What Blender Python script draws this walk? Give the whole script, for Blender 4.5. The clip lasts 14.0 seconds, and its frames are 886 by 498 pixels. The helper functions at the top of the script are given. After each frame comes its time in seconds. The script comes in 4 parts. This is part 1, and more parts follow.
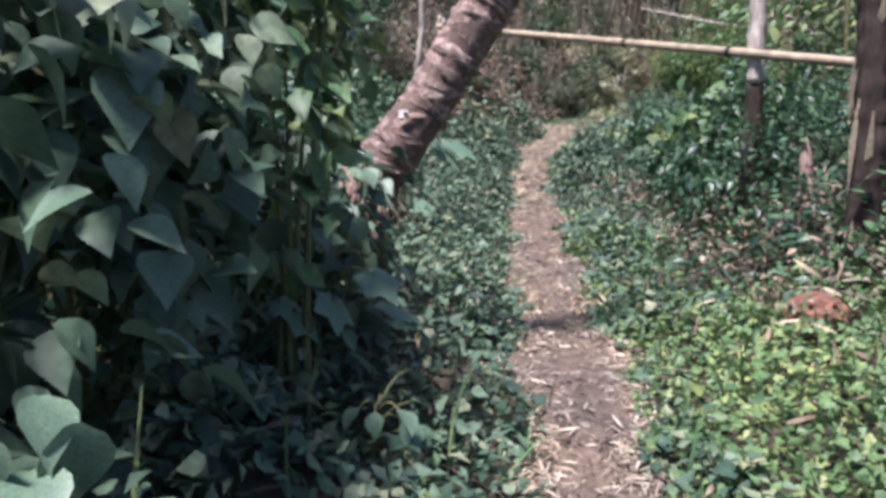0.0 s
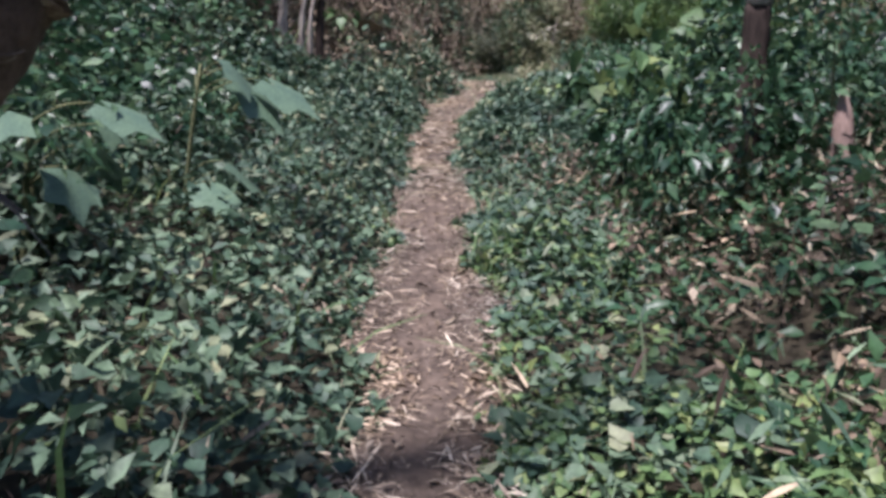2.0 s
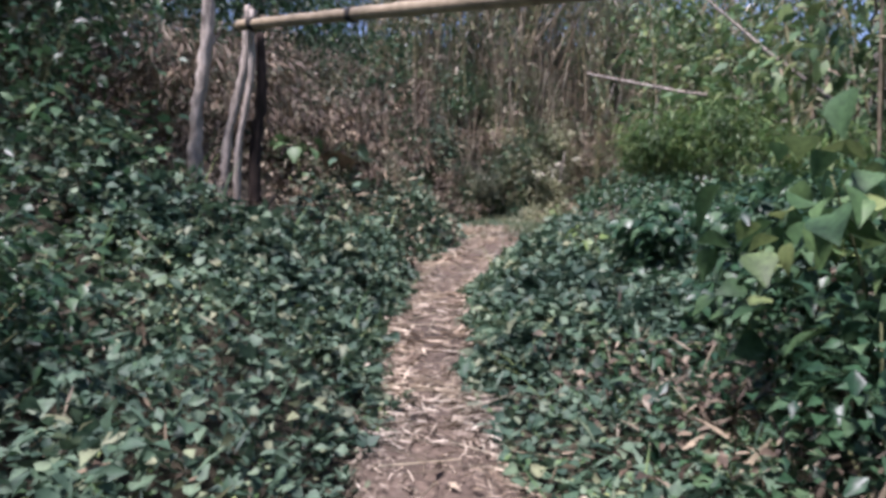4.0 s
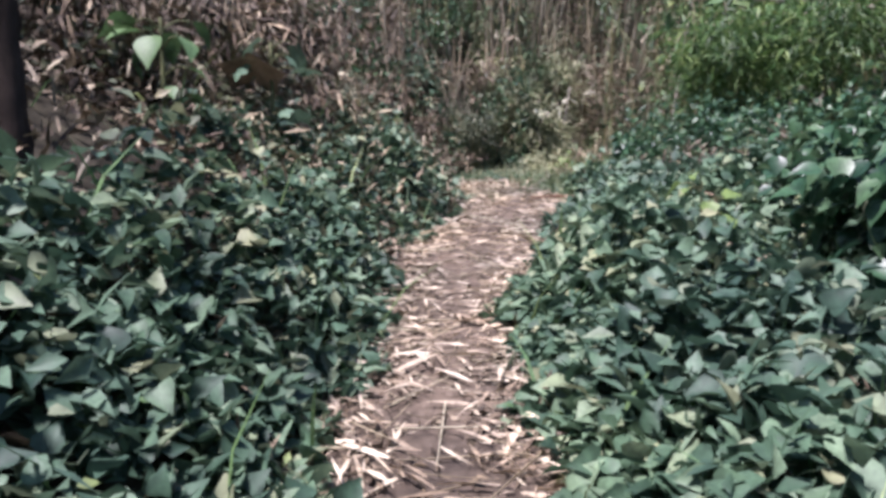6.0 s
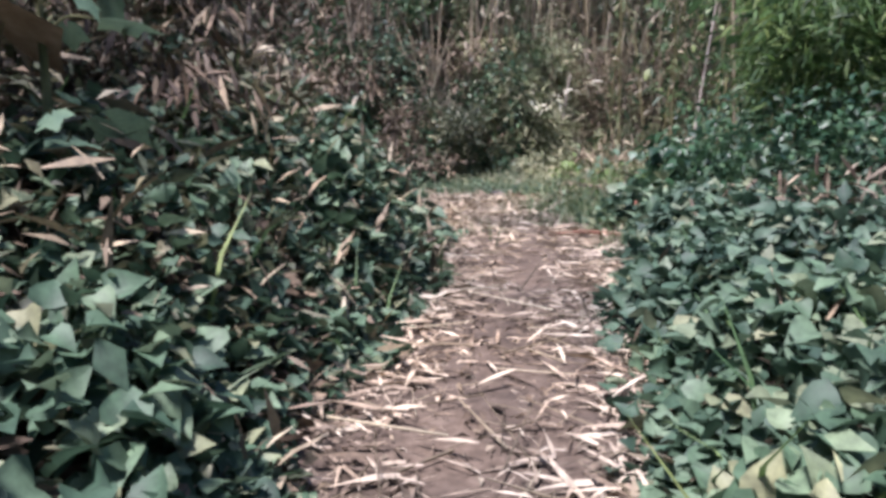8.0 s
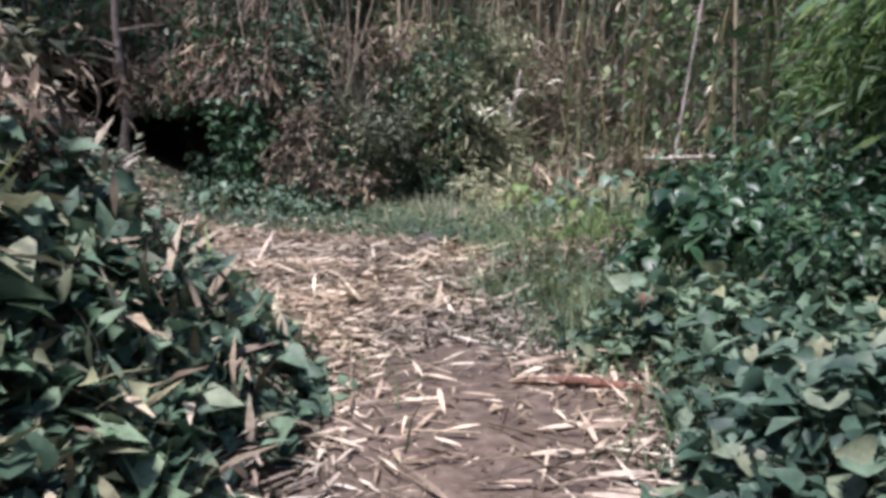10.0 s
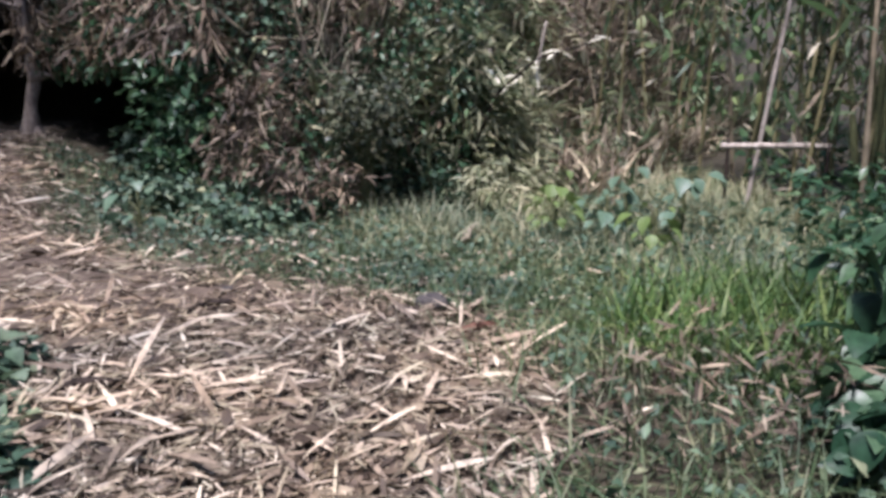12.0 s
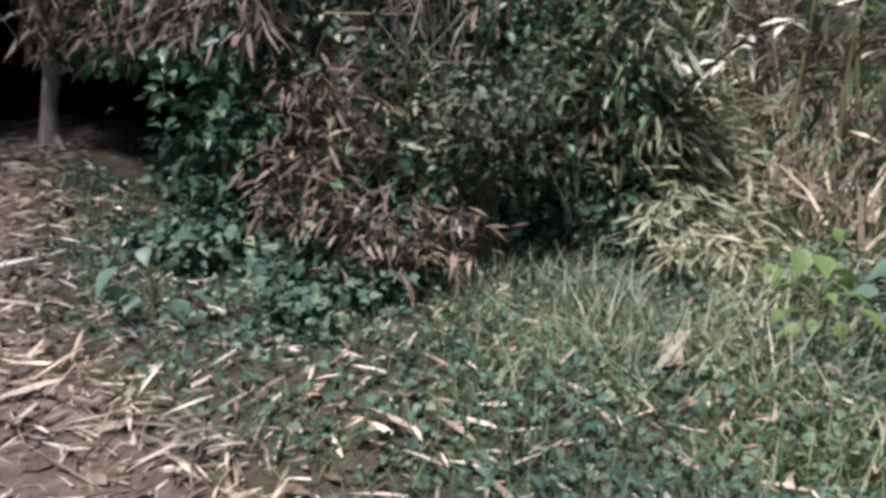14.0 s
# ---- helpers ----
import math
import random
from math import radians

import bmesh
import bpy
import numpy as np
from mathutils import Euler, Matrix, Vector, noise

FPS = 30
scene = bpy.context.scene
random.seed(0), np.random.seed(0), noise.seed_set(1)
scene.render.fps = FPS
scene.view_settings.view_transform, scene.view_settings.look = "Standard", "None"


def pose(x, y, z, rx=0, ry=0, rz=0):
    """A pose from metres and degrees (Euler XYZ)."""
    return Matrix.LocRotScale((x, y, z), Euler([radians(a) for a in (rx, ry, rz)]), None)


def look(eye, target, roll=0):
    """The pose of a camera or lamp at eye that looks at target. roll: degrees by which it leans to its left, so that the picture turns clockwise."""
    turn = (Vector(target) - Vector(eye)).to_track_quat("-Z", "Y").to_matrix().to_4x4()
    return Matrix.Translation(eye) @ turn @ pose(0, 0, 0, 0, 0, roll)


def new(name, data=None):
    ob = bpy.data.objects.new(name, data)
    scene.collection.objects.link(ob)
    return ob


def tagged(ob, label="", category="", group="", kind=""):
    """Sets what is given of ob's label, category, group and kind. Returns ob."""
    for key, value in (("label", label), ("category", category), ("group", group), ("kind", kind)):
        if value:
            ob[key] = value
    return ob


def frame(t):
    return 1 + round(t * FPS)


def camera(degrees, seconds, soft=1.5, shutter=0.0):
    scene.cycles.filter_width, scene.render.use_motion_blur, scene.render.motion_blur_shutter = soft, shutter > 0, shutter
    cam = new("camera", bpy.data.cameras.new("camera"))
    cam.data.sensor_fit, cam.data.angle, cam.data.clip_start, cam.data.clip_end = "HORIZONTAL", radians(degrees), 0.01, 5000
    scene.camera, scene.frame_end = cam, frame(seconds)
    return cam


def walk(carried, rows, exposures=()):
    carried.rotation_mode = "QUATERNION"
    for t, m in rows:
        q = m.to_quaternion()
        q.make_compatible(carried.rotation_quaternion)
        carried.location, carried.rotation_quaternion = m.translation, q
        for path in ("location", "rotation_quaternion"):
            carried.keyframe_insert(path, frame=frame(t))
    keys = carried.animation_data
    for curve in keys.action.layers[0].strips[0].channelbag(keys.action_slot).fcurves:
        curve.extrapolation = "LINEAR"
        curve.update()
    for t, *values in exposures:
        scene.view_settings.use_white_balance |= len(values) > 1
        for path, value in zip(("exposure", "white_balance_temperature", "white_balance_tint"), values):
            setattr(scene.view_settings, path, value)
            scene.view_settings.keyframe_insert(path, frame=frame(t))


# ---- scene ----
cam = camera(62.0, 14.0, soft=3.7)
PATH = [
    (0.0, 0.000, 0.000, 1.400, 80.00, -0.00, 0.00),
    (0.5, 0.168, 0.713, 1.352, 77.31, -0.74, -3.02),
    (1.0, 0.422, 1.389, 1.316, 77.22, -0.80, -3.41),
    (1.5, 0.605, 2.151, 1.240, 77.14, -1.10, -5.09),
    (2.0, 0.677, 2.994, 1.213, 77.14, -1.25, -5.37),
    (2.5, 0.782, 3.878, 1.277, 77.54, -1.15, -5.38),
    (3.0, 0.845, 4.675, 1.351, 86.45, -1.19, -5.58),
    (3.2, 0.869, 4.967, 1.377, 87.45, -1.19, -5.58),
    (5.3, 1.093, 9.405, 1.272, 87.72, 1.33, -7.31),
    (5.5, 1.125, 9.655, 1.286, 86.32, 1.33, -7.41),
    (6.0, 1.186, 10.303, 1.331, 84.20, 1.21, -8.00),
    (6.5, 1.242, 11.000, 1.387, 83.70, 1.40, -8.21),
    (7.0, 1.378, 11.662, 1.454, 83.70, 1.30, -8.21),
    (7.5, 1.488, 12.401, 1.542, 83.58, 1.17, -8.90),
    (8.0, 1.565, 13.072, 1.610, 83.36, 1.13, -9.90),
    (8.5, 1.720, 13.770, 1.735, 83.24, 0.89, -10.69),
    (9.0, 1.954, 14.446, 1.811, 83.21, 0.61, -12.48),
    (11.5, 2.770, 17.758, 2.261, 79.76, -0.21, -15.25),
    (12.0, 2.876, 18.376, 2.330, 78.66, -0.21, -15.25),
    (12.5, 2.892, 19.129, 2.445, 78.61, 0.42, -12.27),
    (13.0, 2.864, 19.740, 2.506, 78.86, 1.91, -5.53),
    (13.5, 2.861, 20.273, 2.510, 77.21, 2.29, -3.54),
    (14.0, 3.068, 20.916, 2.611, 75.79, 1.08, -8.70),
]
walk(cam, [(r[0], pose(*r[1:])) for r in PATH], exposures=[(0.0, 1.56, 5930, 28), (1.5, 1.22, 5930, 28), (3.0, 1.05, 5930, 31), (5.5, 1.46, 5900, 30), (7.5, 1.36, 5880, 29), (9.0, 1.2, 5870, 28), (12.0, 1.0, 5850, 27), (14.0, .92, 5800, 25)])

# ---- world and light ----
world = bpy.data.worlds.new("sky")
scene.world = world
world.use_nodes = True
wn = world.node_tree
sky = wn.nodes.new("ShaderNodeTexSky")
sky.sky_type, sky.sun_disc = 'NISHITA', False
SUN_EL, SUN_ROT = radians(67), radians(226)
sky.sun_elevation, sky.sun_rotation = SUN_EL, SUN_ROT
wn.links.new(sky.outputs[0], wn.nodes["Background"].inputs[0])
wn.nodes["Background"].inputs[1].default_value = 0.075
sun_data = bpy.data.lights.new("sun", 'SUN')
sun_data.energy, sun_data.angle, sun_data.color = 5.0, radians(10), (1.0, 0.945, 0.87)
sun = new("sun", sun_data)
sun_from = Vector((math.sin(SUN_ROT) * math.cos(SUN_EL), math.cos(SUN_ROT) * math.cos(SUN_EL), math.sin(SUN_EL)))
sun.matrix_world = look(sun_from * 60, (0, 0, 0))

RNG = np.random.default_rng(7)


# ---- materials ----
def base_material(name):
    mat = bpy.data.materials.new(name)
    mat.use_nodes = True
    return mat, mat.node_tree, mat.node_tree.nodes["Principled BSDF"]


def ramp(nt, stops):
    r = nt.nodes.new("ShaderNodeValToRGB")
    els = r.color_ramp.elements
    while len(els) < len(stops):
        els.new(0.5)
    for e, (p, c) in zip(els, stops):
        e.position, e.color = p, (*c, 1)
    return r


def tex(nt, scale, detail=4, rough=0.6, coords="Object"):
    tc = nt.nodes.new("ShaderNodeTexCoord")
    n = nt.nodes.new("ShaderNodeTexNoise")
    n.inputs["Scale"].default_value, n.inputs["Detail"].default_value = scale, detail
    n.inputs["Roughness"].default_value = rough
    nt.links.new(tc.outputs[coords], n.inputs["Vector"])
    return n


def mixed(nt, a, b, fac, mode='MULTIPLY'):
    m = nt.nodes.new("ShaderNodeMix")
    m.data_type, m.blend_type = 'RGBA', mode
    if isinstance(fac, float):
        m.inputs["Factor"].default_value = fac
    else:
        nt.links.new(fac, m.inputs["Factor"])
    nt.links.new(a, m.inputs["A"])
    if isinstance(b, tuple):
        m.inputs["B"].default_value = (*b, 1)
    else:
        nt.links.new(b, m.inputs["B"])
    return m.outputs["Result"]


def leaf_material(name, stops, rough=0.52, through_light=0.25, spec=0.35):
    """Leaves: every leaf its own tone, mottled, letting some light through."""
    mat, nt, p = base_material(name)
    geo = nt.nodes.new("ShaderNodeNewGeometry")
    r = ramp(nt, stops)
    nt.links.new(geo.outputs["Random Per Island"], r.inputs[0])
    n = tex(nt, 28, 3)
    rr = ramp(nt, [(0.3, (0.6, 0.6, 0.6)), (0.7, (1.15, 1.15, 1.1))])
    nt.links.new(n.outputs[0], rr.inputs[0])
    big = tex(nt, 0.9, 2)
    rb = ramp(nt, [(0.35, (0.7, 0.75, 0.75)), (0.65, (1.2, 1.15, 1.0))])
    nt.links.new(big.outputs[0], rb.inputs[0])
    col = mixed(nt, mixed(nt, r.outputs[0], rr.outputs[0], 1.0), rb.outputs[0], 1.0)
    nt.links.new(col, p.inputs["Base Color"])
    p.inputs["Roughness"].default_value = rough
    p.inputs["Specular IOR Level"].default_value = spec
    bump = nt.nodes.new("ShaderNodeBump")
    bump.inputs["Strength"].default_value, bump.inputs["Distance"].default_value = 0.2, 0.006
    nt.links.new(n.outputs[0], bump.inputs["Height"])
    nt.links.new(bump.outputs[0], p.inputs["Normal"])
    tr = nt.nodes.new("ShaderNodeBsdfTranslucent")
    nt.links.new(col, tr.inputs[0])
    mx = nt.nodes.new("ShaderNodeMixShader")
    mx.inputs[0].default_value = through_light
    nt.links.new(p.outputs[0], mx.inputs[1])
    nt.links.new(tr.outputs[0], mx.inputs[2])
    nt.links.new(mx.outputs[0], nt.nodes["Material Output"].inputs[0])
    return mat


def rough_material(name, stops, scale, rough=0.9, bump=0.6, stretch=None, distance=0.02, spec=0.3):
    """Earth, bark and the like: two scales of mottling, and relief."""
    mat, nt, p = base_material(name)
    n = tex(nt, scale, 8, 0.7)
    if stretch:
        mp = nt.nodes.new("ShaderNodeMapping")
        mp.inputs["Scale"].default_value = stretch
        tc = nt.nodes.new("ShaderNodeTexCoord")
        nt.links.new(tc.outputs["Object"], mp.inputs[0])
        nt.links.new(mp.outputs[0], n.inputs["Vector"])
    r = ramp(nt, stops)
    nt.links.new(n.outputs[0], r.inputs[0])
    big = tex(nt, scale * 0.13, 3)
    rb = ramp(nt, [(0.3, (0.6, 0.6, 0.62)), (0.7, (1.25, 1.2, 1.15))])
    nt.links.new(big.outputs[0], rb.inputs[0])
    nt.links.new(mixed(nt, r.outputs[0], rb.outputs[0], 1.0), p.inputs["Base Color"])
    p.inputs["Roughness"].default_value = rough
    p.inputs["Specular IOR Level"].default_value = spec
    b = nt.nodes.new("ShaderNodeBump")
    b.inputs["Strength"].default_value, b.inputs["Distance"].default_value = bump, distance
    nt.links.new(n.outputs[0], b.inputs["Height"])
    nt.links.new(b.outputs[0], p.inputs["Normal"])
    return mat


M_SOIL = rough_material("soil_under_plants", [(0.3, (0.018, 0.016, 0.011)), (0.55, (0.045, 0.04, 0.024)), (0.8, (0.065, 0.07, 0.035))], 9)
M_PATH = rough_material("trodden_earth", [(0.28, (0.035, 0.027, 0.02)), (0.5, (0.085, 0.066, 0.049)), (0.76, (0.165, 0.135, 0.105))], 14)
M_VINE = leaf_material("vine_leaf", [(0.0, (0.028, 0.062, 0.045)), (0.5, (0.07, 0.13, 0.086)), (0.85, (0.135, 0.205, 0.14)), (1.0, (0.23, 0.25, 0.16))], 0.6)
M_VINE_Y = leaf_material("light_vine_leaf", [(0.0, (0.05, 0.11, 0.05)), (0.6, (0.10, 0.18, 0.075)), (1.0, (0.20, 0.25, 0.10))])
M_BUSH = leaf_material("bush_leaf", [(0.0, (0.015, 0.045, 0.028)), (0.6, (0.04, 0.10, 0.05)), (1.0, (0.10, 0.17, 0.09))], 0.4)
M_OLIVE = leaf_material("olive_leaf", [(0.0, (0.03, 0.04, 0.026)), (0.45, (0.075, 0.095, 0.06)), (0.8, (0.14, 0.155, 0.10)), (1.0, (0.25, 0.235, 0.165))], 0.6)
M_FERN = leaf_material("feathery_leaf", [(0.0, (0.03, 0.075, 0.024)), (0.6, (0.08, 0.16, 0.045)), (1.0, (0.19, 0.26, 0.09))], 0.55, 0.35)
M_BIG = leaf_material("large_leaf", [(0.0, (0.06, 0.12, 0.08)), (0.6, (0.12, 0.195, 0.135)), (1.0, (0.22, 0.29, 0.215))], 0.45, 0.2)
M_YELLOW = leaf_material("yellowing_leaf", [(0.0, (0.09, 0.18, 0.05)), (0.6, (0.17, 0.25, 0.08)), (1.0, (0.30, 0.32, 0.14))], 0.5, 0.3)
M_GRASS = leaf_material("grass_blade", [(0.0, (0.04, 0.085, 0.04)), (0.6, (0.10, 0.155, 0.075)), (1.0, (0.24, 0.25, 0.15))], 0.55, 0.3)
# pale grass tone, raised further so that sunlight is part of the colour
M_GRASS_P = leaf_material("pale_sunlit_grass", [(0.0, (0.12, 0.155, 0.085)), (0.5, (0.27, 0.295, 0.18)), (1.0, (0.47, 0.45, 0.32))], 0.6, 0.3)
M_STRAW = leaf_material("dry_straw", [(0.0, (0.12, 0.09, 0.068)), (0.4, (0.30, 0.24, 0.19)), (0.8, (0.50, 0.425, 0.35)), (1.0, (0.66, 0.59, 0.50))], 0.6, 0.08)
M_DRY = leaf_material("dry_leaf", [(0.0, (0.042, 0.03, 0.023)), (0.5, (0.115, 0.086, 0.063)), (0.85, (0.22, 0.175, 0.13)), (1.0, (0.35, 0.30, 0.235))], 0.7, 0.1)
M_STALK = leaf_material("dry_stalk", [(0.0, (0.07, 0.055, 0.04)), (0.5, (0.20, 0.165, 0.12)), (0.9, (0.36, 0.32, 0.24)), (1.0, (0.5, 0.46, 0.37))], 0.7, 0.05)
M_STEM = rough_material("green_stem", [(0.3, (0.06, 0.08, 0.035)), (0.7, (0.16, 0.17, 0.08))], 20)
M_BARK = rough_material("dark_bark", [(0.3, (0.012, 0.01, 0.009)), (0.7, (0.06, 0.048, 0.04))], 16, stretch=(1, 1, 0.25), spec=0.08)
M_PALE = rough_material("pale_peeling_bark", [(0.3, (0.10, 0.088, 0.07)), (0.5, (0.29, 0.265, 0.225)), (0.72, (0.52, 0.49, 0.43))], 16, stretch=(1, 1, 0.3))
M_PALM = rough_material("palm_bark", [(0.28, (0.07, 0.046, 0.036)), (0.5, (0.19, 0.14, 0.115)), (0.74, (0.44, 0.38, 0.33))], 22, bump=0.9)
M_PALM_DARK = rough_material("dark_palm_fibre", [(0.3, (0.045, 0.03, 0.024)), (0.7, (0.17, 0.12, 0.095))], 26)
M_BAMBOO = rough_material("weathered_bamboo", [(0.3, (0.13, 0.11, 0.07)), (0.55, (0.25, 0.215, 0.145)), (0.8, (0.38, 0.335, 0.24))], 9, 0.55, 0.2)
M_CULM = rough_material("bamboo_culm", [(0.3, (0.11, 0.11, 0.05)), (0.6, (0.24, 0.22, 0.11)), (0.8, (0.38, 0.33, 0.2))], 5, 0.5, 0.2)
M_HUSK = rough_material("coconut_husk", [(0.3, (0.07, 0.033, 0.024)), (0.7, (0.20, 0.10, 0.065))], 25)
M_STUMP = rough_material("bare_stump_wood", [(0.3, (0.12, 0.085, 0.07)), (0.6, (0.27, 0.2, 0.165)), (0.8, (0.42, 0.33, 0.28))], 14, stretch=(1, 1, 0.2))
M_TRUNK = rough_material("grey_bark", [(0.3, (0.10, 0.082, 0.066)), (0.55, (0.24, 0.205, 0.17)), (0.75, (0.40, 0.35, 0.29))], 20, stretch=(1, 1, 0.3))
M_TAN = rough_material("tan_dry_leaf", [(0.3, (0.16, 0.11, 0.085)), (0.55, (0.30, 0.225, 0.18)), (0.75, (0.42, 0.34, 0.28))], 12)
M_CORD = rough_material("black_cord", [(0.3, (0.012, 0.012, 0.012)), (0.7, (0.04, 0.04, 0.035))], 60)
M_STONE = rough_material("dark_stone", [(0.3, (0.03, 0.028, 0.028)), (0.7, (0.09, 0.085, 0.08))], 20)


# ---- shape of the land ----
def along(y, ys, vs):
    return np.interp(y, ys, vs)


def ground_line(y):
    return along(y, [-4, 0, 3, 6, 9.5, 12, 14.5, 16.75, 18.5, 21, 24, 32, 60], [.05, .02, -.1, -.15, 0, .3, .65, .88, 1.0, 1.12, 1.15, 1.35, 1.5])


def path_line(y):
    return along(y, [-4, 0, 2.8, 3.9, 5.9, 8.4, 10.3, 11.2, 12.9, 15.0, 16.1, 17.2, 18.6, 20.5, 24], [.2, .45, .65, .75, .92, 1.1, 1.34, 1.4, 1.53, 1.98, 2.3, 2.78, 3.2, 3.6, 4.0])


def ragged(y, k):
    return .07 * np.sin(y * 2.3 + k) + .05 * np.sin(y * 5.1 + 2.2 * k) + .035 * np.sin(y * 11.7 + 3.1 * k)


def path_left(y):
    return ragged(y, 1.0) + np.where(y < 19.2, path_line(y) - along(y, [0, 6, 9, 13, 16, 19], [.28, .31, .34, .34, .5, .6]),
                    along(y, [19.2, 20.1, 21, 22, 22.4, 22.8, 23.2, 34], [2.5, 2.4, 2.15, 1.9, 1.0, -2, -9, -9]))


def path_right(y):
    return ragged(y, 4.0) + np.where(y < 18.5, path_line(y) + along(y, [0, 6, 9, 11.5, 13.4, 16, 18.5], [.28, .31, .33, .27, .29, .53, .66]),
                    along(y, [18.5, 19.2, 20.1, 21.6, 22.3, 22.8, 23.3, 23.8, 24.8, 26, 30, 34], [3.85, 3.75, 3.65, 4.2, 4.1, 3.6, 2.9, 2.45, 1.8, 1.1, 0.5, 0.3]))


def soft_noise(x, y, s, seed):
    r = np.random.default_rng(seed)
    out = 0
    for k in range(7):
        a = r.uniform(0, 6.283)
        f = s * (0.6 + 0.35 * k)
        out = out + np.sin((x * math.cos(a) + y * math.sin(a)) * f + r.uniform(0, 6.283)) / (1 + 0.45 * k)
    return out / 3.2


def bank_foot(x):
    return along(x, [-12, -6, 0.6, 1.5, 2.0, 2.5, 3.2, 3.6, 4.1, 4.6, 5.0, 7.5, 10, 20, 40], [34, 37, 36, 31, 27.6, 26.0, 25.4, 25.5, 26.1, 25.9, 25.6, 28.2, 31, 40, 56])


def land(x, y, bumps=True):
    c, g = path_line(y), ground_line(y)
    d = x - c
    sl = along(y, [-4, 6, 10, 12.5, 15.5, 17.5, 19, 20.2, 21.6], [.22, .25, .35, .75, .85, .95, .8, .45, 0])
    cap = along(y, [-4, 8, 13, 20], [1.2, 1.4, 2.6, 2.0])
    verge = along(y, [-4, 14, 16, 18.5, 19.2, 20.1, 21, 22, 23], [.55, .5, .52, .64, .9, 1.1, 1.5, 1.9, 3])
    left = cap * np.tanh(sl * np.maximum(0, -d - verge) / cap)
    step = along(y, [-4, 3, 5, 9, 11, 14, 19, 20.5], [.1, .1, .6, .6, .35, .35, .35, 0])
    right = step / (1 + np.exp(np.clip(-(d - 2.1) * 5, -50, 50))) + 0.12 * np.maximum(0, d - 2.4) * along(y, [18, 21], [1, .3])
    z = g + left + right
    up = np.clip((y - 23.3) / 5.4, 0, 1) * np.clip((2.3 - x) / 1.7, 0, 1)
    z = z + 0.62 * up * up * (3 - 2 * up)
    over = np.maximum(0, y - bank_foot(x))
    z = z + 3.2 * np.tanh(over * 1.25 / 3.2) + 0.25 * over
    if bumps:
        on = np.clip(np.minimum(x - path_left(y), path_right(y) - x) * 6 + 0.5, 0, 1)
        z = z + soft_noise(x, y, 2.2, 5) * (0.05 - 0.03 * on) + soft_noise(x, y, 9, 6) * 0.012
    return z


# ---- building helpers ----
def mesh_from(name, verts, quads, material, smooth=True):
    verts, quads = np.asarray(verts, dtype=np.float32), np.asarray(quads, dtype=np.int32)
    me = bpy.data.meshes.new(name)
    me.vertices.add(len(verts))
    me.vertices.foreach_set("co", verts.ravel())
    k = quads.shape[1]
    me.loops.add(quads.size)
    me.loops.foreach_set("vertex_index", quads.ravel())
    me.polygons.add(len(quads))
    me.polygons.foreach_set("loop_start", np.arange(0, quads.size, k, dtype=np.int32))
    me.polygons.foreach_set("use_smooth", np.full(len(quads), smooth))
    me.update(calc_edges=True)
    me.materials.append(material)
    return me


def part_of(name, me, parent, label=""):
    ob = new(name, me)
    ob.parent = parent
    if label:
        ob["label"] = label
    return ob


def leaf_shape(widths, fold=0.12, droop=0.25, lobes=0.0, at=None):
    """A leaf of unit length along y: rows of left edge, midrib and right edge."""
    n = len(widths)
    v = []
    for i, w in enumerate(widths):
        s = at[i] if at else i / (n - 1)
        z = -droop * s * s
        back = lobes if i == 1 else 0
        v += [(-w, s - back, z + fold * w * 2), (0, s, z), (w, s - back, z + fold * w * 2)]
    q = []
    for i in range(n - 1):
        a = 3 * i
        q += [(a, a + 1, a + 4, a + 3), (a + 1, a + 2, a + 5, a + 4)]
    return np.array(v), np.array(q)


def strip_shape(widths, droop=0.2, twist=0.0):
    n = len(widths)
    v = []
    for i, w in enumerate(widths):
        s = i / (n - 1)
        z = -droop * s * s
        v += [(-w, s, z + twist * w * (s - .5)), (w, s, z - twist * w * (s - .5))]
    q = [(2 * i, 2 * i + 1, 2 * i + 3, 2 * i + 2) for i in range(n - 1)]
    return np.array(v), np.array(q)


HEART = leaf_shape([0.24, 0.47, 0.015], 0.18, 0.22, 0.05, [0, .36, 1])
OVATE = leaf_shape([0.04, 0.29, 0.01], 0.2, 0.3, 0, [0, .45, 1])
HEART_FINE = leaf_shape([0.2, 0.43, 0.46, 0.33, 0.15, 0.01], 0.27, 0.32, 0.06, [0, .15, .36, .6, .82, 1])
PLAIN = strip_shape([0.03, 0.27, 0.22, 0.01], 0.3, 0.5)
BROAD = leaf_shape([0.08, 0.3, 0.37, 0.36, 0.25, 0.12, 0.005], 0.16, 0.3)
_tips = [(-165, .35), (-128, .66), (-98, .56), (-60, .86), (-30, .66), (0, 1.05), (30, .66), (60, .86), (98, .56), (128, .66), (165, .35)]
LOBED = (np.array([(0, .3, 0)] + [(r * math.sin(radians(a)) * .62, .3 + r * math.cos(radians(a)) * .7, -.16 * r * r + (.05 if r < .5 else 0)) for a, r in _tips]),
         np.array([(0, 1 + i, 2 + i, 3 + i) for i in range(0, 10, 2)]))
LANCE = strip_shape([0.02, 0.085, 0.006], 0.3, 0.6)
STRAW = strip_shape([0.03, 0.07, 0.06, 0.012], 0.12, 1.0)
BLADE = strip_shape([0.022, 0.018, 0.002], 0.45, 0.3)
STICK = (np.array([(-.012, 0, -.007), (.012, 0, -.007), (0, 0, .014), (-.007, 1, -.004), (.007, 1, -.004), (0, 1, .008)]),
         np.array([(0, 1, 4, 3), (1, 2, 5, 4), (2, 0, 3, 5)]))


